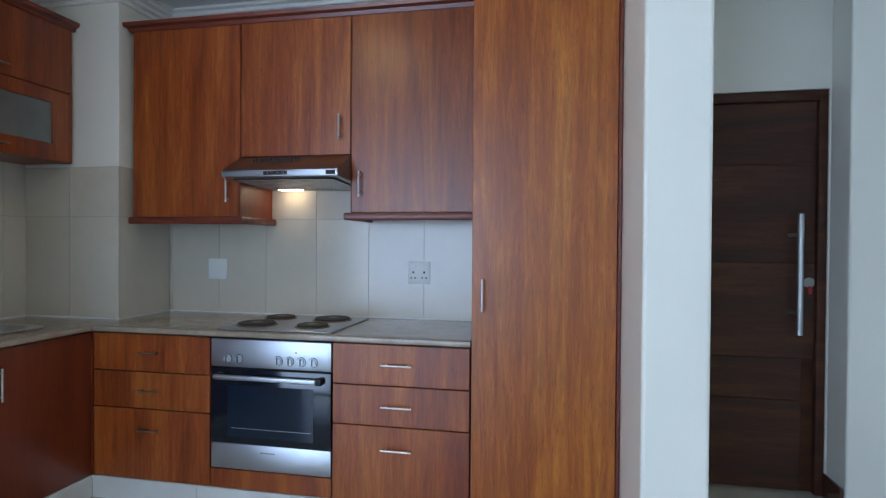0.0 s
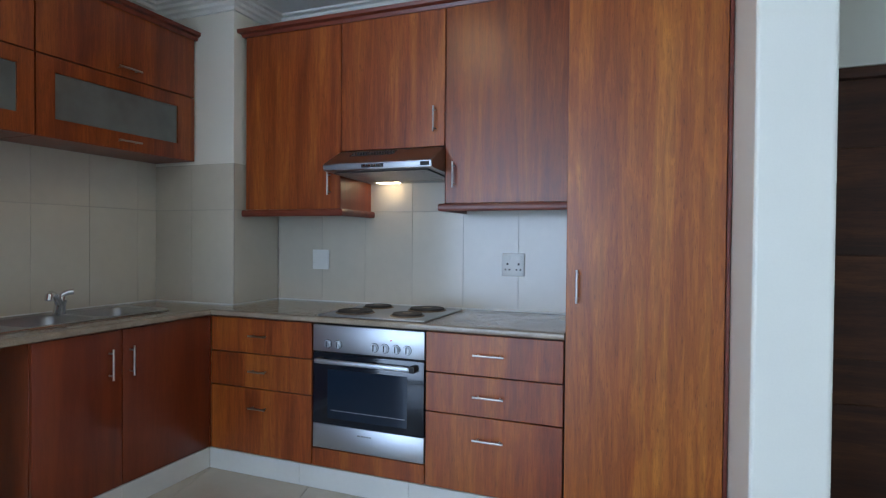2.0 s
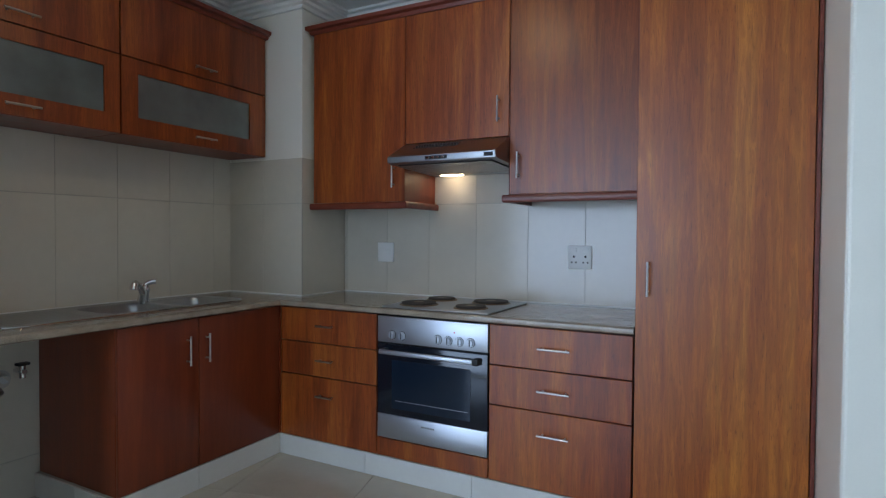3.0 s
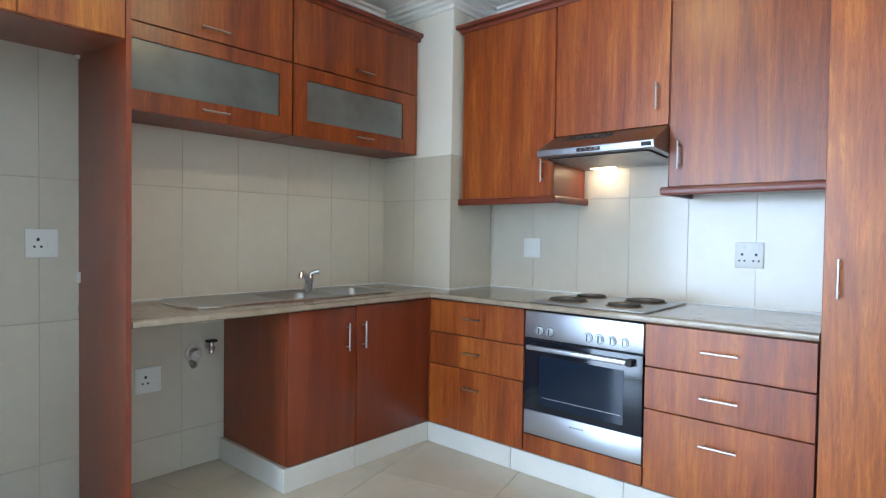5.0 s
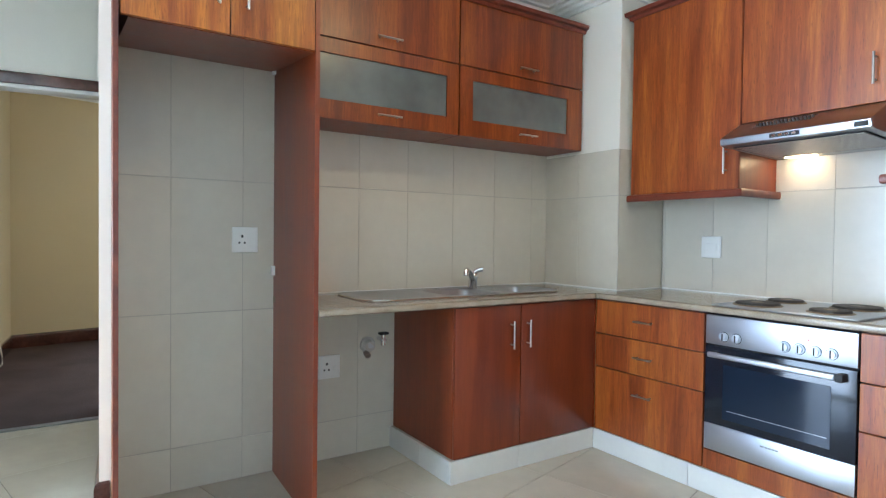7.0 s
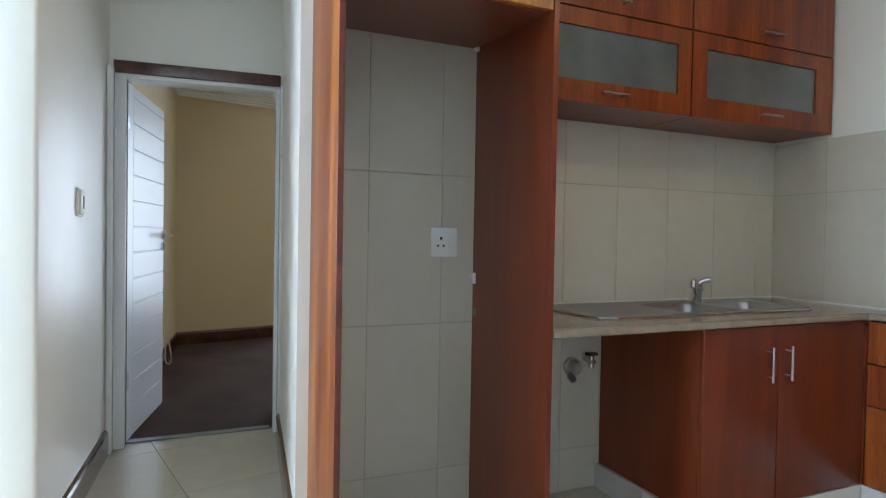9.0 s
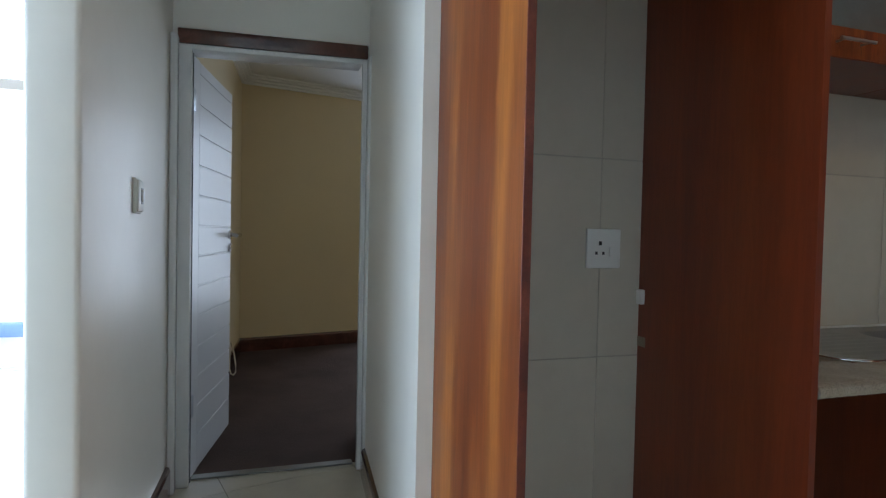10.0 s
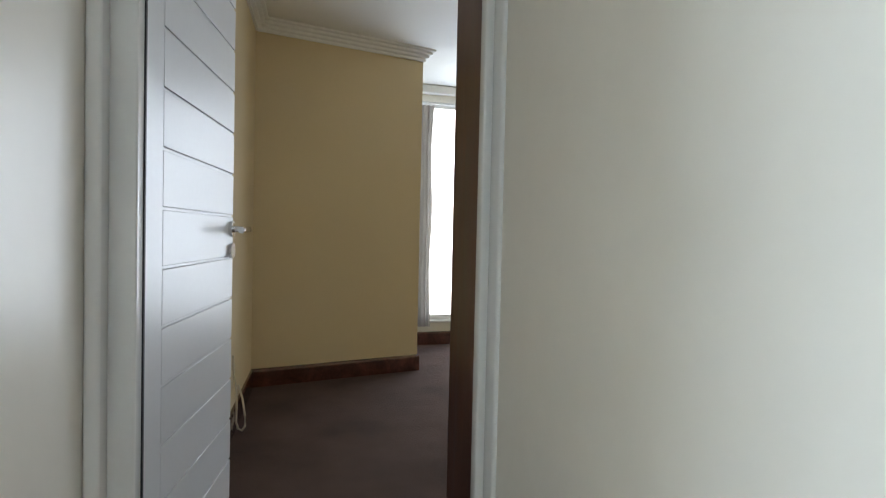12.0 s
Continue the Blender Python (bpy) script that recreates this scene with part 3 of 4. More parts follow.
t = thing("mixer_tap", (-1.152, -1.152, 0.885), "chrome single lever mixer tap on the sink", "tap")
tx, ty = -1.090, -1.095
bm = rod(bmesh.new(), (tx, ty, 0.884), (tx, ty, 0.894), 0.029, 24)
rod(bm, (tx, ty, 0.894), (tx + 0.010, ty, 0.952), 0.027, 24, 0.024)
bmesh.ops.create_uvsphere(bm, u_segments=20, v_segments=12, radius=0.027, matrix=Matrix.Translation((tx + 0.011, ty, 0.955)))
part("body", bm, M_CHROME, t)
bm = tube(bmesh.new(), [(tx + 0.018, ty - 0.012, 0.940), (tx + 0.035, ty - 0.035, 0.966), (tx + 0.060, ty - 0.068, 0.985), (tx + 0.076, ty - 0.090, 0.992), (tx + 0.088, ty - 0.106, 0.986), (tx + 0.091, ty - 0.110, 0.966)], 0.017, 14)
part("spout", bm, M_CHROME, t)
bm = tube(bmesh.new(), [(tx + 0.008, ty - 0.004, 0.968), (tx + 0.020, ty + 0.012, 0.986), (tx + 0.032, ty + 0.028, 0.993), (tx + 0.044, ty + 0.042, 0.994)], 0.014, 10)
part("lever", bm, M_CHROME, t)

# ---- oven, hob, hood ----
t = thing("built_in_oven", (0.297, -0.3, 0.235), "stainless steel built-in oven with black glass door", "oven")
OY = -0.588
part("body", boxed(0.002, 0.594, OY + 0.022, -0.05, 0.238, 0.838), M_SLOT, t)
cp = part("control_panel", boxed(0.001, 0.596, OY, OY + 0.022, 0.712, 0.840, 0.002), M_STEEL, t, "brushed steel control panel")
for kx in (0.086, 0.143, 0.341, 0.396, 0.454, 0.511):
    bm = rod(bmesh.new(), (kx, OY, 0.750), (kx, OY - 0.006, 0.750), 0.020, 28)
    rod(bm, (kx, OY - 0.005, 0.750), (kx, OY - 0.015, 0.750), 0.0165, 28, 0.015)
    k = part("knob", bm, M_STEEL, cp, "round steel knob")
    box_bm = boxed(kx - 0.003, kx + 0.003, OY - 0.0165, OY - 0.012, 0.735, 0.765, 0.0008, 1)
    part("knob_pointer", box_bm, M_SLOT, cp, "dark pointer line")
    part("knob_mark", rod(bmesh.new(), (kx, OY + 0.001, 0.750), (kx, OY - 0.0012, 0.750), 0.0225, 28), M_SLOT, cp, "dark ring round the knob")
part("indicator", rod(bmesh.new(), (0.428, OY + 0.001, 0.790), (0.428, OY - 0.002, 0.790), 0.004, 12), M_RED, cp)
dr = part("oven_door", boxed(0.001, 0.596, OY, OY + 0.022, 0.357, 0.703, 0.002), M_BLACKGLASS, t, "black glass oven door")
part("window", boxed(0.085, 0.512, OY - 0.0015, OY + 0.004, 0.388, 0.628, 0.0008, 1), M_OVENWIN, dr)
part("rack", boxed(0.105, 0.500, OY - 0.0022, OY - 0.0012, 0.428, 0.430), M_STEEL, dr)
part("lower_panel", boxed(0.001, 0.596, OY, OY + 0.022, 0.238, 0.355, 0.002), M_STEEL, t, "brushed steel lower panel")
for x0, x1 in ((0.252, 0.268), (0.272, 0.283), (0.286, 0.297), (0.300, 0.311), (0.314, 0.325)):
    part("badge", boxed(x0, x1, OY - 0.0015, OY + 0.001, 0.318, 0.325), M_HINGE, t, "small dark badge")
bm = boxed(0.036, 0.540, OY - 0.048, OY - 0.034, 0.660, 0.684, 0.006, 3)
part("handle", bm, M_STEEL, dr, "long flat steel handle")
part("handle_bracket", boxed(0.042, 0.066, OY - 0.036, OY, 0.658, 0.686, 0.003), M_SLOT, dr)
part("handle_bracket", boxed(0.540, 0.566, OY - 0.046, OY, 0.657, 0.687, 0.003), M_SLOT, dr)

t = thing("hob", (0.30, -0.33, 0.88), "steel electric hob with four solid plates", "hob")
part("tray", boxed(0.015, 0.590, -0.575, -0.060, 0.8805, 0.8885, 0.004), M_STEEL, t)
for px, py, r in ((0.150, -0.440, 0.090), (0.150, -0.195, 0.075), (0.440, -0.440, 0.075), (0.440, -0.195, 0.092)):
    p = part("rim", rod(bmesh.new(), (px, py, 0.8885), (px, py, 0.893), r + 0.010, 40, r + 0.005), M_RUST, t, "worn brownish plate rim")
    part("plate", rod(bmesh.new(), (px, py, 0.893), (px, py, 0.902), r, 40, r - 0.004), M_IRON, t, "dark cast iron plate")
    part("plate_dish", rod(bmesh.new(), (px, py, 0.9022), (px, py, 0.9028), 0.026, 24), M_RUST, t)

t = thing("extractor_hood", (0.29, -0.25, 1.60), "stainless steel slimline extractor hood with its lamp on", "extractor hood")
bm = bmesh.new()
sec = [(0.0, 1.578), (-0.470, 1.598), (-0.500, 1.603), (-0.503, 1.629), (-0.496, 1.635), (-0.334, 1.719), (0.0, 1.719)]
a = [bm.verts.new((-0.006, y, z)) for y, z in sec]
c = [bm.verts.new((0.586, y, z)) for y, z in sec]
bm.faces.new(a)
bm.faces.new(c[::-1])
for i in range(len(sec)):
    j = (i + 1) % len(sec)
    bm.faces.new((a[i], a[j], c[j], c[i]))
bmesh.ops.bevel(bm, geom=bm.edges[:], offset=0.003, segments=2, affect='EDGES')
part("canopy", bm, M_HOOD, t, smooth=30)
part("control_strip", boxed(0.215, 0.335, -0.5055, -0.500, 1.608, 1.625, 0.001, 1), M_SLOT, t, "dark push-button strip")
for bx in (0.225, 0.252, 0.279, 0.306):
    part("button", boxed(bx, bx + 0.016, -0.5075, -0.504, 1.612, 1.621, 0.001, 1), M_CHROME, t)


def leaned(bm):
    """Follows the hood's underside, which falls towards the wall."""
    for w in bm.verts:
        w.co.z -= (w.co.y + 0.47) * 0.0426
    return bm


# The frame is coloured black to put shade between the filter slats.
f = part("filter_frame", leaned(boxed(0.03, 0.55, -0.455, -0.10, 1.592, 1.5965, 0.001, 1)), M_SLOT, t, "slotted metal grease filter")
for i in range(17):
    y = -0.446 + i * 0.0203
    part("slat", leaned(boxed(0.04, 0.54, y, y + 0.0095, 1.5914, 1.5922)), M_FILTER, f)
part("corner_cap", boxed(0.530, 0.575, -0.507, -0.502, 1.607, 1.625, 0.001, 1), M_SLOT, t)
part("lamp", boxed(0.075, 0.20, -0.090, -0.035, 1.574, 1.581, 0.002), M_HOODLAMP, t, "warm glowing hood lamp")
for k in range(4):
    for i in range(16):
        x, y = 0.09 + i * 0.0155 + 0.007 * (k % 2), -0.405 + k * 0.013
        z = 1.635 + (y + 0.496) * 0.5185
        part("vent_slot", boxed(x, x + 0.009, y, y + 0.007, z - 0.002, z + 0.0045), M_SLOT, t)

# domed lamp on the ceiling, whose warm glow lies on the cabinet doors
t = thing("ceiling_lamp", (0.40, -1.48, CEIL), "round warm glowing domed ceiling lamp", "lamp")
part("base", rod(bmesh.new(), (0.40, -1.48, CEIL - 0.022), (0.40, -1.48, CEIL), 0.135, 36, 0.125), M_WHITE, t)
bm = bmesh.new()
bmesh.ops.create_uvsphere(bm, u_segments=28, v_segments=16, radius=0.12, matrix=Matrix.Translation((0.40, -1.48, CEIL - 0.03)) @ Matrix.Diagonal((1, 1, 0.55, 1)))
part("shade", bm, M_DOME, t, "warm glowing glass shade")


# ---- sockets and switches ----
def plate(name, centre, normal, w, h, label, mat=M_PLASTIC):
    """A wall plate in the plane that faces normal ('y-', 'x+', 'y+'). Returns the thing and a box maker in plate coordinates."""
    cx, cy, cz = centre
    t = thing(name, centre, label, "socket" if "socket" in name else "switch")

    def slab(u0, u1, v0, v1, d0, d1, bevel=0.0):
        if normal == 'y-':
            return boxed(cx + u0, cx + u1, cy - d1, cy - d0, cz + v0, cz + v1, bevel)
        if normal == 'y+':
            return boxed(cx - u1, cx - u0, cy + d0, cy + d1, cz + v0, cz + v1, bevel)
        return boxed(cx + d0, cx + d1, cy + u0, cy + u1, cz + v0, cz + v1, bevel)
    part("face_plate", slab(-w / 2, w / 2, -h / 2, h / 2, 0, 0.010, 0.003), mat, t)
    return t, slab


t, s = plate("blank_switch", (-0.344, 0.0, 1.134), 'y-', 0.115, 0.118, "square white blank plate on wall tiles")
part("rocker", s(-0.035, 0.035, -0.02, 0.02, 0.010, 0.012, 0.001), M_PLASTIC, t)
t, s = plate("double_socket", (0.852, 0.0, 1.130), 'y-', 0.122, 0.120, "white double wall socket with round pin holes")
for u in (-0.030, 0.030):
    part("pin_hole", s(u - 0.005, u + 0.005, -0.002, 0.009, 0.0095, 0.0108), M_SLOT, t)
    for du in (-0.011, 0.011):
        part("pin_hole", s(u + du - 0.004, u + du + 0.004, -0.030, -0.022, 0.0095, 0.0108), M_SLOT, t)
    part("rocker", s(u - 0.015, u + 0.015, 0.026, 0.046, 0.010, 0.014, 0.001), M_PLASTIC, t)


def single_socket(centre, label):
    t, s = plate("wall_socket", centre, 'x+', 0.116, 0.118, label)
    part("pin_hole", s(-0.018, -0.008, 0.010, 0.022, 0.0095, 0.0108), M_SLOT, t)
    for u in (-0.026, -0.002):
        part("pin_hole", s(u - 0.004, u + 0.004, -0.018, -0.009, 0.0095, 0.0108), M_SLOT, t)
    part("rocker", s(0.018, 0.040, -0.022, 0.006, 0.010, 0.014, 0.001), M_PLASTIC, t)


single_socket((-1.240, -2.300, 1.148), "white wall socket on fridge recess tiles")
single_socket((-1.240, -1.881, 0.506), "white wall socket under the worktop")

t, s = plate("hall_switch", (-1.850, -3.674, 1.286), 'y+', 0.092, 0.116, "ivory light switch on the satin hall wall", M_PLASTIC_OLD)
part("cover", s(-0.040, 0.040, -0.052, 0.052, 0.006, 0.019, 0.008), M_PLASTIC_OLD, t)
part("rocker", s(-0.008, 0.016, -0.020, 0.020, 0.019, 0.026, 0.002), M_PLASTIC, t, "white switch rocker")
part("rocker_base", s(-0.012, 0.020, -0.026, 0.026, 0.0195, 0.0208), M_HINGE, t)
t, s = plate("bedroom_socket", (-3.55, -3.581, 0.60), 'y+', 0.115, 0.115, "white wall socket beside the bedroom door", M_PLASTIC)
part("rocker", s(0.018, 0.040, -0.022, 0.006, 0.010, 0.014, 0.001), M_PLASTIC, t)

# washing machine tap and waste under the worktop
t = thing("washing_machine_tap", (-1.19, -1.60, 0.64), "dark metal appliance tap on wall tiles", "tap")
bm = rod(bmesh.new(), (-1.240, -1.600, 0.628), (-1.165, -1.600, 0.628), 0.011, 14)
rod(bm, (-1.185, -1.600, 0.600), (-1.185, -1.600, 0.660), 0.013, 14)
part("valve_body", bm, M_CHROME, t)
part("valve_handle", boxed(-1.20, -1.165, -1.625, -1.575, 0.655, 0.668, 0.004), M_SLOT, t, "dark tap handle")
t = thing("waste_outlet", (-1.23, -1.667, 0.60), "grey plastic waste outlet on wall tiles", "pipe")
bm = rod(bmesh.new(), (-1.240, -1.667, 0.600), (-1.226, -1.667, 0.600), 0.042, 24)
rod(bm, (-1.226, -1.667, 0.600), (-1.190, -1.671, 0.596), 0.030, 24, 0.026)
rod(bm, (-1.232, -1.677, 0.560), (-1.205, -1.677, 0.545), 0.016, 16)
part("flange", bm, M_HANDLE, t)
part("cap", rod(bmesh.new(), (-1.195, -1.667, 0.605), (-1.188, -1.667, 0.605), 0.018, 20), M_STEEL, t)

# ---- front door ----
t = tagged(thing("door_1", (2.46, 0.25, 0), "closed dark stained timber front door", "door"), kind="structure")
part("door_leaf", boxed(2.05, 2.855, 0.235, 0.275, FL + 0.006, 2.020, 0.002), M_DOOR_DARK, t)
for i, (z0, z1) in enumerate(((FL + 0.008, 0.50), (0.506, 0.715), (0.721, 1.20), (1.206, 1.70), (1.706, 2.018))):
    part("panel", boxed(2.055, 2.800 if z1 < 1.0 else 2.855, 0.229, 0.236, z0, z1, 0.0015, 1), M_DOOR_DARK, t)
bm = boxed(2.022, 2.048, 0.205, 0.33, 0, 2.072)
box(bm, 2.858, 2.898, 0.205, 0.33, 0, 2.072, 0.002)
box(bm, 2.048, 2.858, 0.205, 0.33, 2.024, 2.072, 0.002)
part("frame", bm, M_DOOR_DARK, t, "dark timber door frame")
part("pull_handle", rod(bmesh.new(), (2.765, 0.165, 0.845), (2.765, 0.165, 1.450), 0.016, 20), M_STEEL, t, "long round steel pull handle")
for z in (0.955, 1.345):
    part("handle_post", rod(bmesh.new(), (2.735, 0.232, z), (2.765, 0.165, z), 0.011, 14), M_STEEL, t)
part("lock", rod(bmesh.new(), (2.825, 0.232, 1.105), (2.825, 0.218, 1.105), 0.026, 24), M_HINGE, t, "round dull steel lock")
part("key_tag", boxed(2.822, 2.838, 0.214, 0.220, 1.045, 1.085, 0.002), M_RED, t, "small red key tag")
t, s = plate("intercom_switch", (2.030, -0.9, 1.25), 'x+', 0.10, 0.22, "ivory plate on the passage wall", M_PLASTIC_OLD)

# ---- bedroom door ----
t = tagged(thing("door_2", (-2.55, -3.575, 0), "open white bedroom door with horizontal boards", "door"), kind="structure")
DT = Matrix.Translation((-2.555, -3.581, 0)) @ Matrix.Rotation(math.atan2(0.131, -0.725), 4, 'Z')


def turned(bm):
    bmesh.ops.transform(bm, matrix=DT, verts=bm.verts)
    return bm


# in the leaf's own plane: along, through, up; the hall side is at negative y
def sloped(bm):
    """The head of the doorway stands slightly out of level."""
    for w in bm.verts:
        w.co.z += (w.co.y + 3.64) * 0.022
    return bm


leaf = part("door_leaf", turned(boxed(0.0, 0.738, -0.004, 0.036, FL + 0.01, 1.960, 0.001, 1)), M_GROOVE, t)
part("stile", turned(boxed(0.0, 0.098, -0.009, -0.004, FL + 0.01, 1.960, 0.001, 1)), M_DOORWHITE, leaf)
edges = [FL + 0.01] + [0.0715 + 0.1406 * i for i in range(1, 15)]
edges = [e for e in edges if e < 1.93] + [1.960]
for z0, z1 in zip(edges, edges[1:]):
    part("board", turned(boxed(0.099, 0.738, -0.009, -0.0038, z0 + 0.0036, z1 - 0.0036, 0.002, 1)), M_DOORWHITE, leaf)
h = part("door_handle", turned(rod(bmesh.new(), (0.703, -0.009, 1.152), (0.703, -0.020, 1.152), 0.027, 24)), M_CHROME, t, "chrome lever handle")
bm = tube(bmesh.new(), [(0.703, -0.016, 1.152), (0.703, -0.060, 1.152), (0.696, -0.070, 1.152), (0.680, -0.074, 1.152), (0.590, -0.072, 1.149)], 0.011, 12)
part("lever", turned(bm), M_CHROME, h)
part("key_plate", turned(rod(bmesh.new(), (0.703, -0.009, 1.079), (0.703, -0.020, 1.079), 0.026, 24)), M_CHROME, t, "round chrome key plate")
for z in (0.369, 1.762):
    part("hinge", turned(boxed(-0.012, 0.031, -0.013, -0.003, z - 0.05, z + 0.05, 0.002)), M_STEEL, t, "grey steel butt hinge")
bm = boxed(-2.605, -2.531, -3.641, -3.594, FL, 1.984, 0.004)
box(bm, -2.530, -2.475, -3.641, -3.572, FL, 1.984, 0.005, 3)
box(bm, -2.474, -2.410, -3.652, -3.622, FL, 2.010, 0.008, 3)
box(bm, -2.512, -2.475, -2.824, -2.770, FL, 1.998, 0.005, 3)
box(bm, -2.474, -2.410, -2.806, -2.785, FL, 2.010, 0.008, 3)
head = boxed(-2.605, -2.476, -3.594, -2.825, 1.962, 1.984, 0.003)
sloped(head)
head_mesh = made("head", head, M_WHITE)
bm.from_mesh(head_mesh)
bpy.data.meshes.remove(head_mesh)
part("frame", bm, M_WHITE, t, "white enamelled door frame")
# Black strip added where the gap at the hinge side lies in shade.
part("rebate_seal", boxed(-2.545, -2.532, -3.5935, -3.570, FL, 1.962), M_SLOT, t, "black strip standing for shade in the rebate gap")
part("lining", boxed(-2.95, -2.514, -2.750, -2.712, FL, 1.963, 0.003), M_LINING, t, "dark brown timber lining behind the frame")
part("lintel_trim", sloped(boxed(-2.490, -2.472, -3.630, -2.800, 1.986, 2.050, 0.004)), M_SKIRT, t, "dark timber strip over the frame")

# ---- bedroom window and curtain ----
t = tagged(thing("window_1", (-6.80, -0.9, 0.28), "bedroom window flooded with daylight", "window"), kind="structure")
bm = boxed(-6.83, -6.78, -2.05, 0.25, 0.28, 0.33, 0.004)
box(bm, -6.83, -6.78, -2.05, 0.25, 2.42, 2.47, 0.004)
for y in (-2.05, -0.93, 0.20):
    box(bm, -6.83, -6.78, y, y + 0.05, 0.33, 2.42, 0.004)
part("frame", bm, M_WHITE, t)
part("sill", boxed(-6.78, -6.71, -2.05, 0.25, 0.262, 0.285, 0.004), M_WHITE, t)
t = thing("curtain", (-6.62, -1.9, 0.2), "pale grey hanging curtain beside the window", "curtain")
bm = bmesh.new()
lo = []
for i in range(61):
    y = -2.14 + 0.30 * i / 60
    x = -6.62 + 0.028 * math.sin(i * 0.78) + 0.008 * math.sin(i * 1.9)
    lo.append((x, y))
rings = []
for k in range(13):
    z = 0.24 + (2.40 - 0.24) * k / 12
    rings.append([bm.verts.new((x - 0.01 * (1 - k / 12) * math.sin(i), -2.0 + (y + 2.0) * (1 + 0.06 * math.cos(k)), z)) for i, (x, y) in enumerate(lo)])
for a, c in zip(rings, rings[1:]):
    for i in range(60):
        bm.faces.new((a[i], a[i + 1], c[i + 1], c[i]))
bmesh.ops.solidify(bm, geom=bm.faces[:], thickness=0.003)
part("cloth", bm, M_CURTAIN, t, smooth=70)
solid("curtain_rail", rod(bmesh.new(), (-6.64, -2.17, 2.43), (-6.64, 0.6, 2.43), 0.012), M_WHITE, "white curtain rail above the bedroom window", "rail")

# cable hanging from the bedroom wall
bm = tube(bmesh.new(), [(-4.50, -3.513, 0.46), (-4.50, -3.505, 0.34), (-4.49, -3.490, 0.22), (-4.48, -3.492, 0.10), (-4.48, -3.482, 0.060), (-4.48, -3.462, 0.047), (-4.48, -3.445, 0.070), (-4.48, -3.446, 0.13), (-4.485, -3.460, 0.22), (-4.49, -3.482, 0.30)], 0.006, 8)
solid("cable", bm, M_CORD, "cream looped cable hanging on the bedroom wall", "cable")

# living room window
t = tagged(thing("window_2", (-5.27, -5.2, 0.36), "wide living room window flooded with daylight", "window"), kind="structure")
bm = boxed(-5.30, -5.25, -6.25, -4.15, 0.36, 0.42, 0.004)
box(bm, -5.30, -5.25, -6.25, -4.15, 2.37, 2.42, 0.004)
for y in (-6.25, -5.62, -4.20):
    box(bm, -5.30, -5.25, y, y + 0.05, 0.42, 2.37, 0.004)
part("frame", bm, M_WHITE, t)
# Plain blue band below the window, of unknown kind.
part("sill", boxed(-5.20, -5.10, -6.30, -4.10, 0.29, 0.40, 0.012, 3), M_BLUE_BAND, t, "blue band below the window")
t = tagged(thing("window_3", (-1.2, -6.87, 0.15), "wide living room window behind the walk", "window"), kind="structure")
bm = boxed(-2.9, 0.5, -6.89, -6.84, 0.15, 0.21, 0.004)
box(bm, -2.9, 0.5, -6.89, -6.84, 2.35, 2.40, 0.004)
for x in (-2.9, -1.77, -0.65, 0.45):
    box(bm, x, x + 0.05, -6.89, -6.84, 0.21, 2.35, 0.004)
part("frame", bm, M_WHITE, t)


# ---- tiles ----
def tile_wall(parent, axis, plane, us, vs, gap=0.0012, gap_z=0.0020, depth=0.008):
    """Tiles on a wall, between the joints us (along) and vs (up). axis: the way they face."""
    for u0, u1 in zip(us, us[1:]):
        for v0, v1 in zip(vs, vs[1:]):
            if axis == 'y-':
                bm = boxed(u0 + gap, u1 - gap, plane, plane + depth, v0 + gap_z, v1 - gap_z, 0.0008, 1)
            else:
                bm = boxed(plane - depth, plane, u0 + gap, u1 - gap, v0 + gap_z, v1 - gap_z, 0.0008, 1)
            part("tile", bm, M_TILE, parent, smooth=None)


def grout(name, bm):
    return structure(name, bm, M_GROUT, "grey grout behind pale wall tiles", "wall tiling")


g = grout("wall_tiling_oven", boxed(-0.660, 1.228, 0.0025, 0.0098, 0.84, 1.72))
tile_wall(g, 'y-', 0.0, (-0.660, -0.643, -0.338, -0.043, 0.262, 0.569, 0.879, 1.19, 1.228), (0.842, 1.418, 1.715))
g = grout("wall_tiling_pillar", boxed(-1.248, -0.6605, -0.3985, -0.3905, 0.84, 1.680))
tile_wall(g, 'y-', -0.401, (-1.246, -0.965, -0.664), (0.842, 1.418, 1.680))
g = grout("wall_tiling_pillar_side", boxed(-0.6695, -0.6635, -0.400, 0.002, 0.84, 1.680))
tile_wall(g, 'x+', -0.661, (-0.400, -0.002), (0.842, 1.418, 1.680))
g = grout("wall_tiling_sink", boxed(-1.2498, -1.2425, -2.146, -0.402, FL, 1.698))
tile_wall(g, 'x+', -1.240, (-2.146, -2.020, -1.721, -1.430, -1.130, -0.828, -0.530, -0.402), (FL, 0.226, 0.820, 1.418, 1.698))
g = grout("wall_tiling_recess", boxed(-1.2498, -1.2425, -2.825, -2.160, FL, 1.955))
tile_wall(g, 'x+', -1.240, (-2.825, -2.614, -2.308, -2.160), (FL, 0.226, 0.820, 1.418, 1.955))

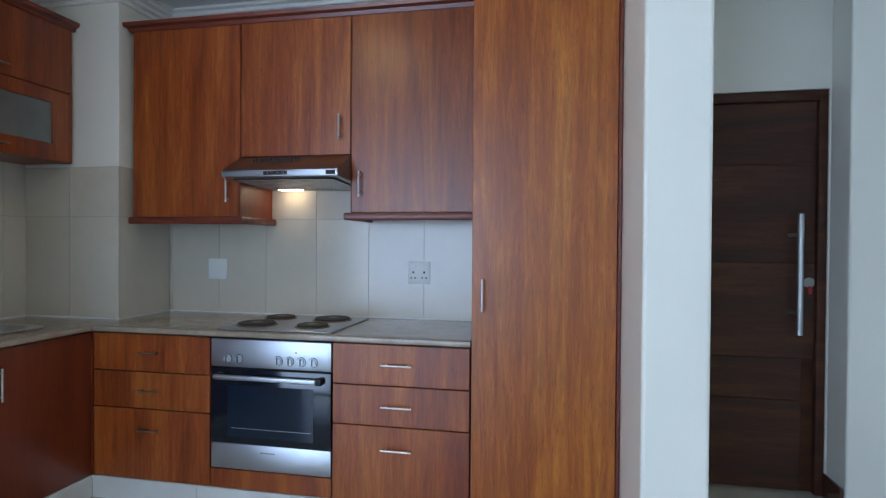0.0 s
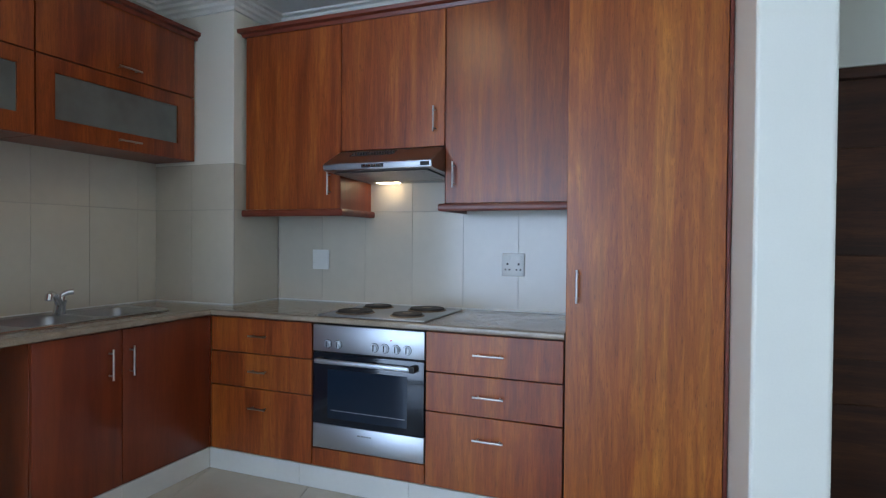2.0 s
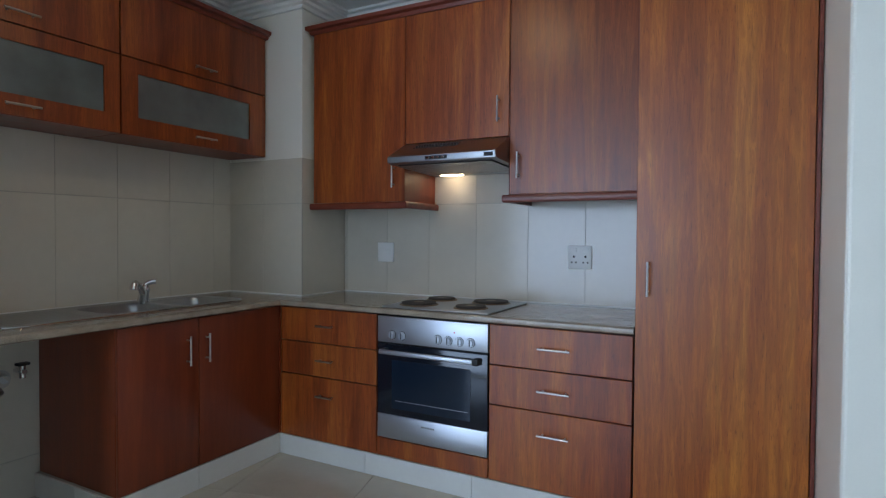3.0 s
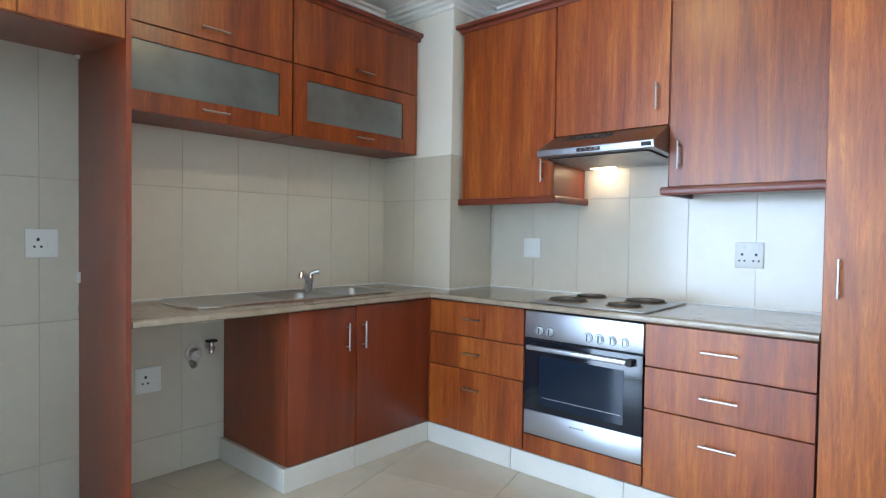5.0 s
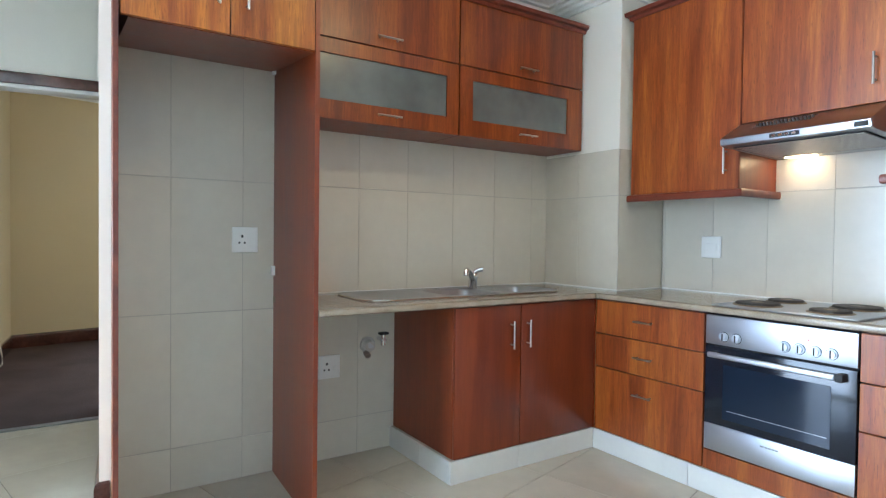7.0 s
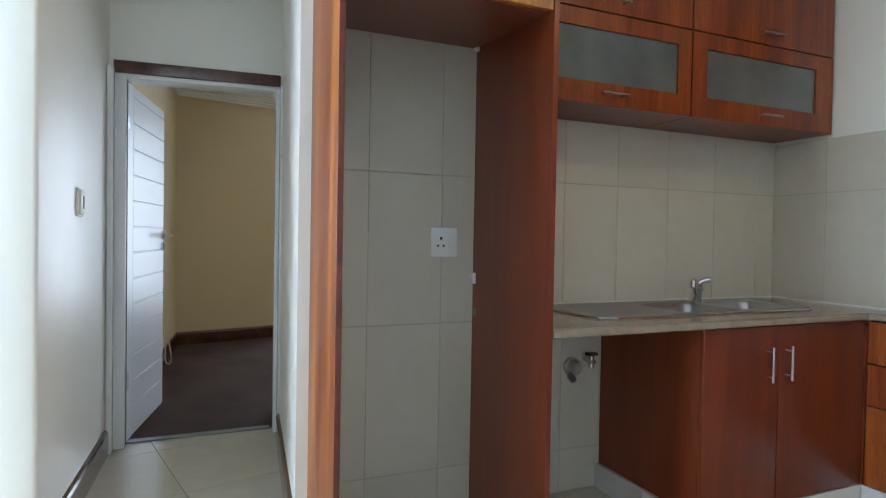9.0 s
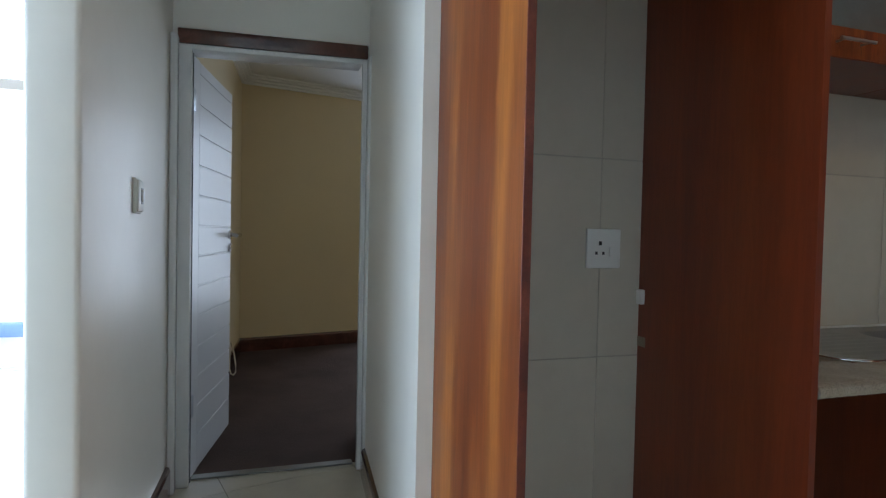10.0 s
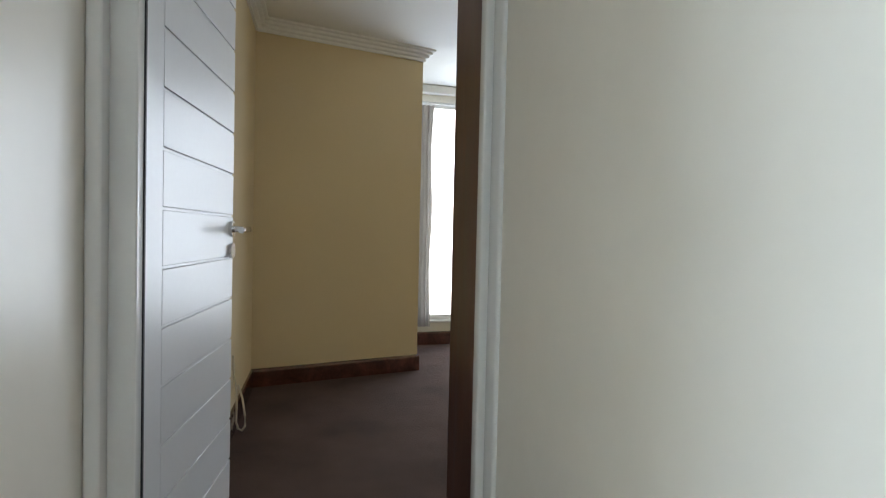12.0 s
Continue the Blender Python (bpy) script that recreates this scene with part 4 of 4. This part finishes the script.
# tiled plinth
g = structure("plinth", boxed(-0.70, 1.226, -0.580, -0.50, FL, 0.141), M_GROUT, "white tiled plinth under the base units", "plinth")
for x0, x1 in ((-0.647, -0.075), (-0.073, 0.520), (0.522, 1.115), (1.117, 1.226)):
    part("tile", boxed(x0, x1, -0.588, -0.5802, FL + 0.001, 0.141, 0.0008, 1), M_PLINTH, g, smooth=None)
g = structure("plinth_sink", boxed(-1.242, -0.660, -1.519, -0.60, FL, 0.141), M_GROUT, "white tiled plinth under the sink unit", "plinth")
for y0, y1 in ((-1.526, -1.118), (-1.116, -0.588)):
    part("tile", boxed(-0.660, -0.648, y0, y1, FL + 0.001, 0.141, 0.0008, 1), M_PLINTH, g, smooth=None)
for x0, x1 in ((-1.241, -0.93), (-0.928, -0.661)):
    part("tile", boxed(x0, x1, -1.528, -1.5192, FL + 0.001, 0.141, 0.0008, 1), M_PLINTH, g, smooth=None)

# floor tiles, laid askew to the kitchen walls
floor_ob = bpy.data.objects["floor"]
ANG = radians(14.5)
ca, sa = math.cos(ANG), math.sin(ANG)
S = 0.60
me = made("floor_tile", boxed(-S / 2 + 0.0015, S / 2 - 0.0015, -S / 2 + 0.0015, S / 2 - 0.0015, -0.010, 0.0, 0.001, 1), M_FLOOR)
SIDES = (((-5.25, 0), (-1, 0)), ((4.25, 0), (1, 0)), ((0, -6.85), (0, -1)), ((0, 0.25), (0, 1)))
for i in range(-12, 12):
    for j in range(-13, 7):
        u, w = -0.167 + S * (i + 0.5), -2.705 + S * (j + 0.5)
        x, y = u * ca - w * sa, u * sa + w * ca
        if not (-5.7 < x < 4.7 and -7.3 < y < 0.7) or (x < -3.1 and y > -3.2):
            continue
        ob = new("tile", me)
        ob.location, ob.rotation_euler = (x, y, FL), (0, 0, ANG)
        ob.parent = floor_ob
        if not (-4.8 < x < 3.8 and -6.4 < y < -0.2):
            bm = bmesh.new()
            bm.from_mesh(me)
            m = pose(x, y, FL, 0, 0, 14.5)
            for (px, py), (nx, ny) in SIDES:
                q = m.inverted() @ Vector((px, py, FL))
                bmesh.ops.bisect_plane(bm, geom=bm.verts[:] + bm.edges[:] + bm.faces[:], plane_co=q, plane_no=m.inverted().to_3x3() @ Vector((nx, ny, 0)), clear_outer=True)
            if bm.faces:
                ob.data = made("floor_tile_cut", bm, M_FLOOR)
            else:
                bm.free()
                bpy.data.objects.remove(ob)
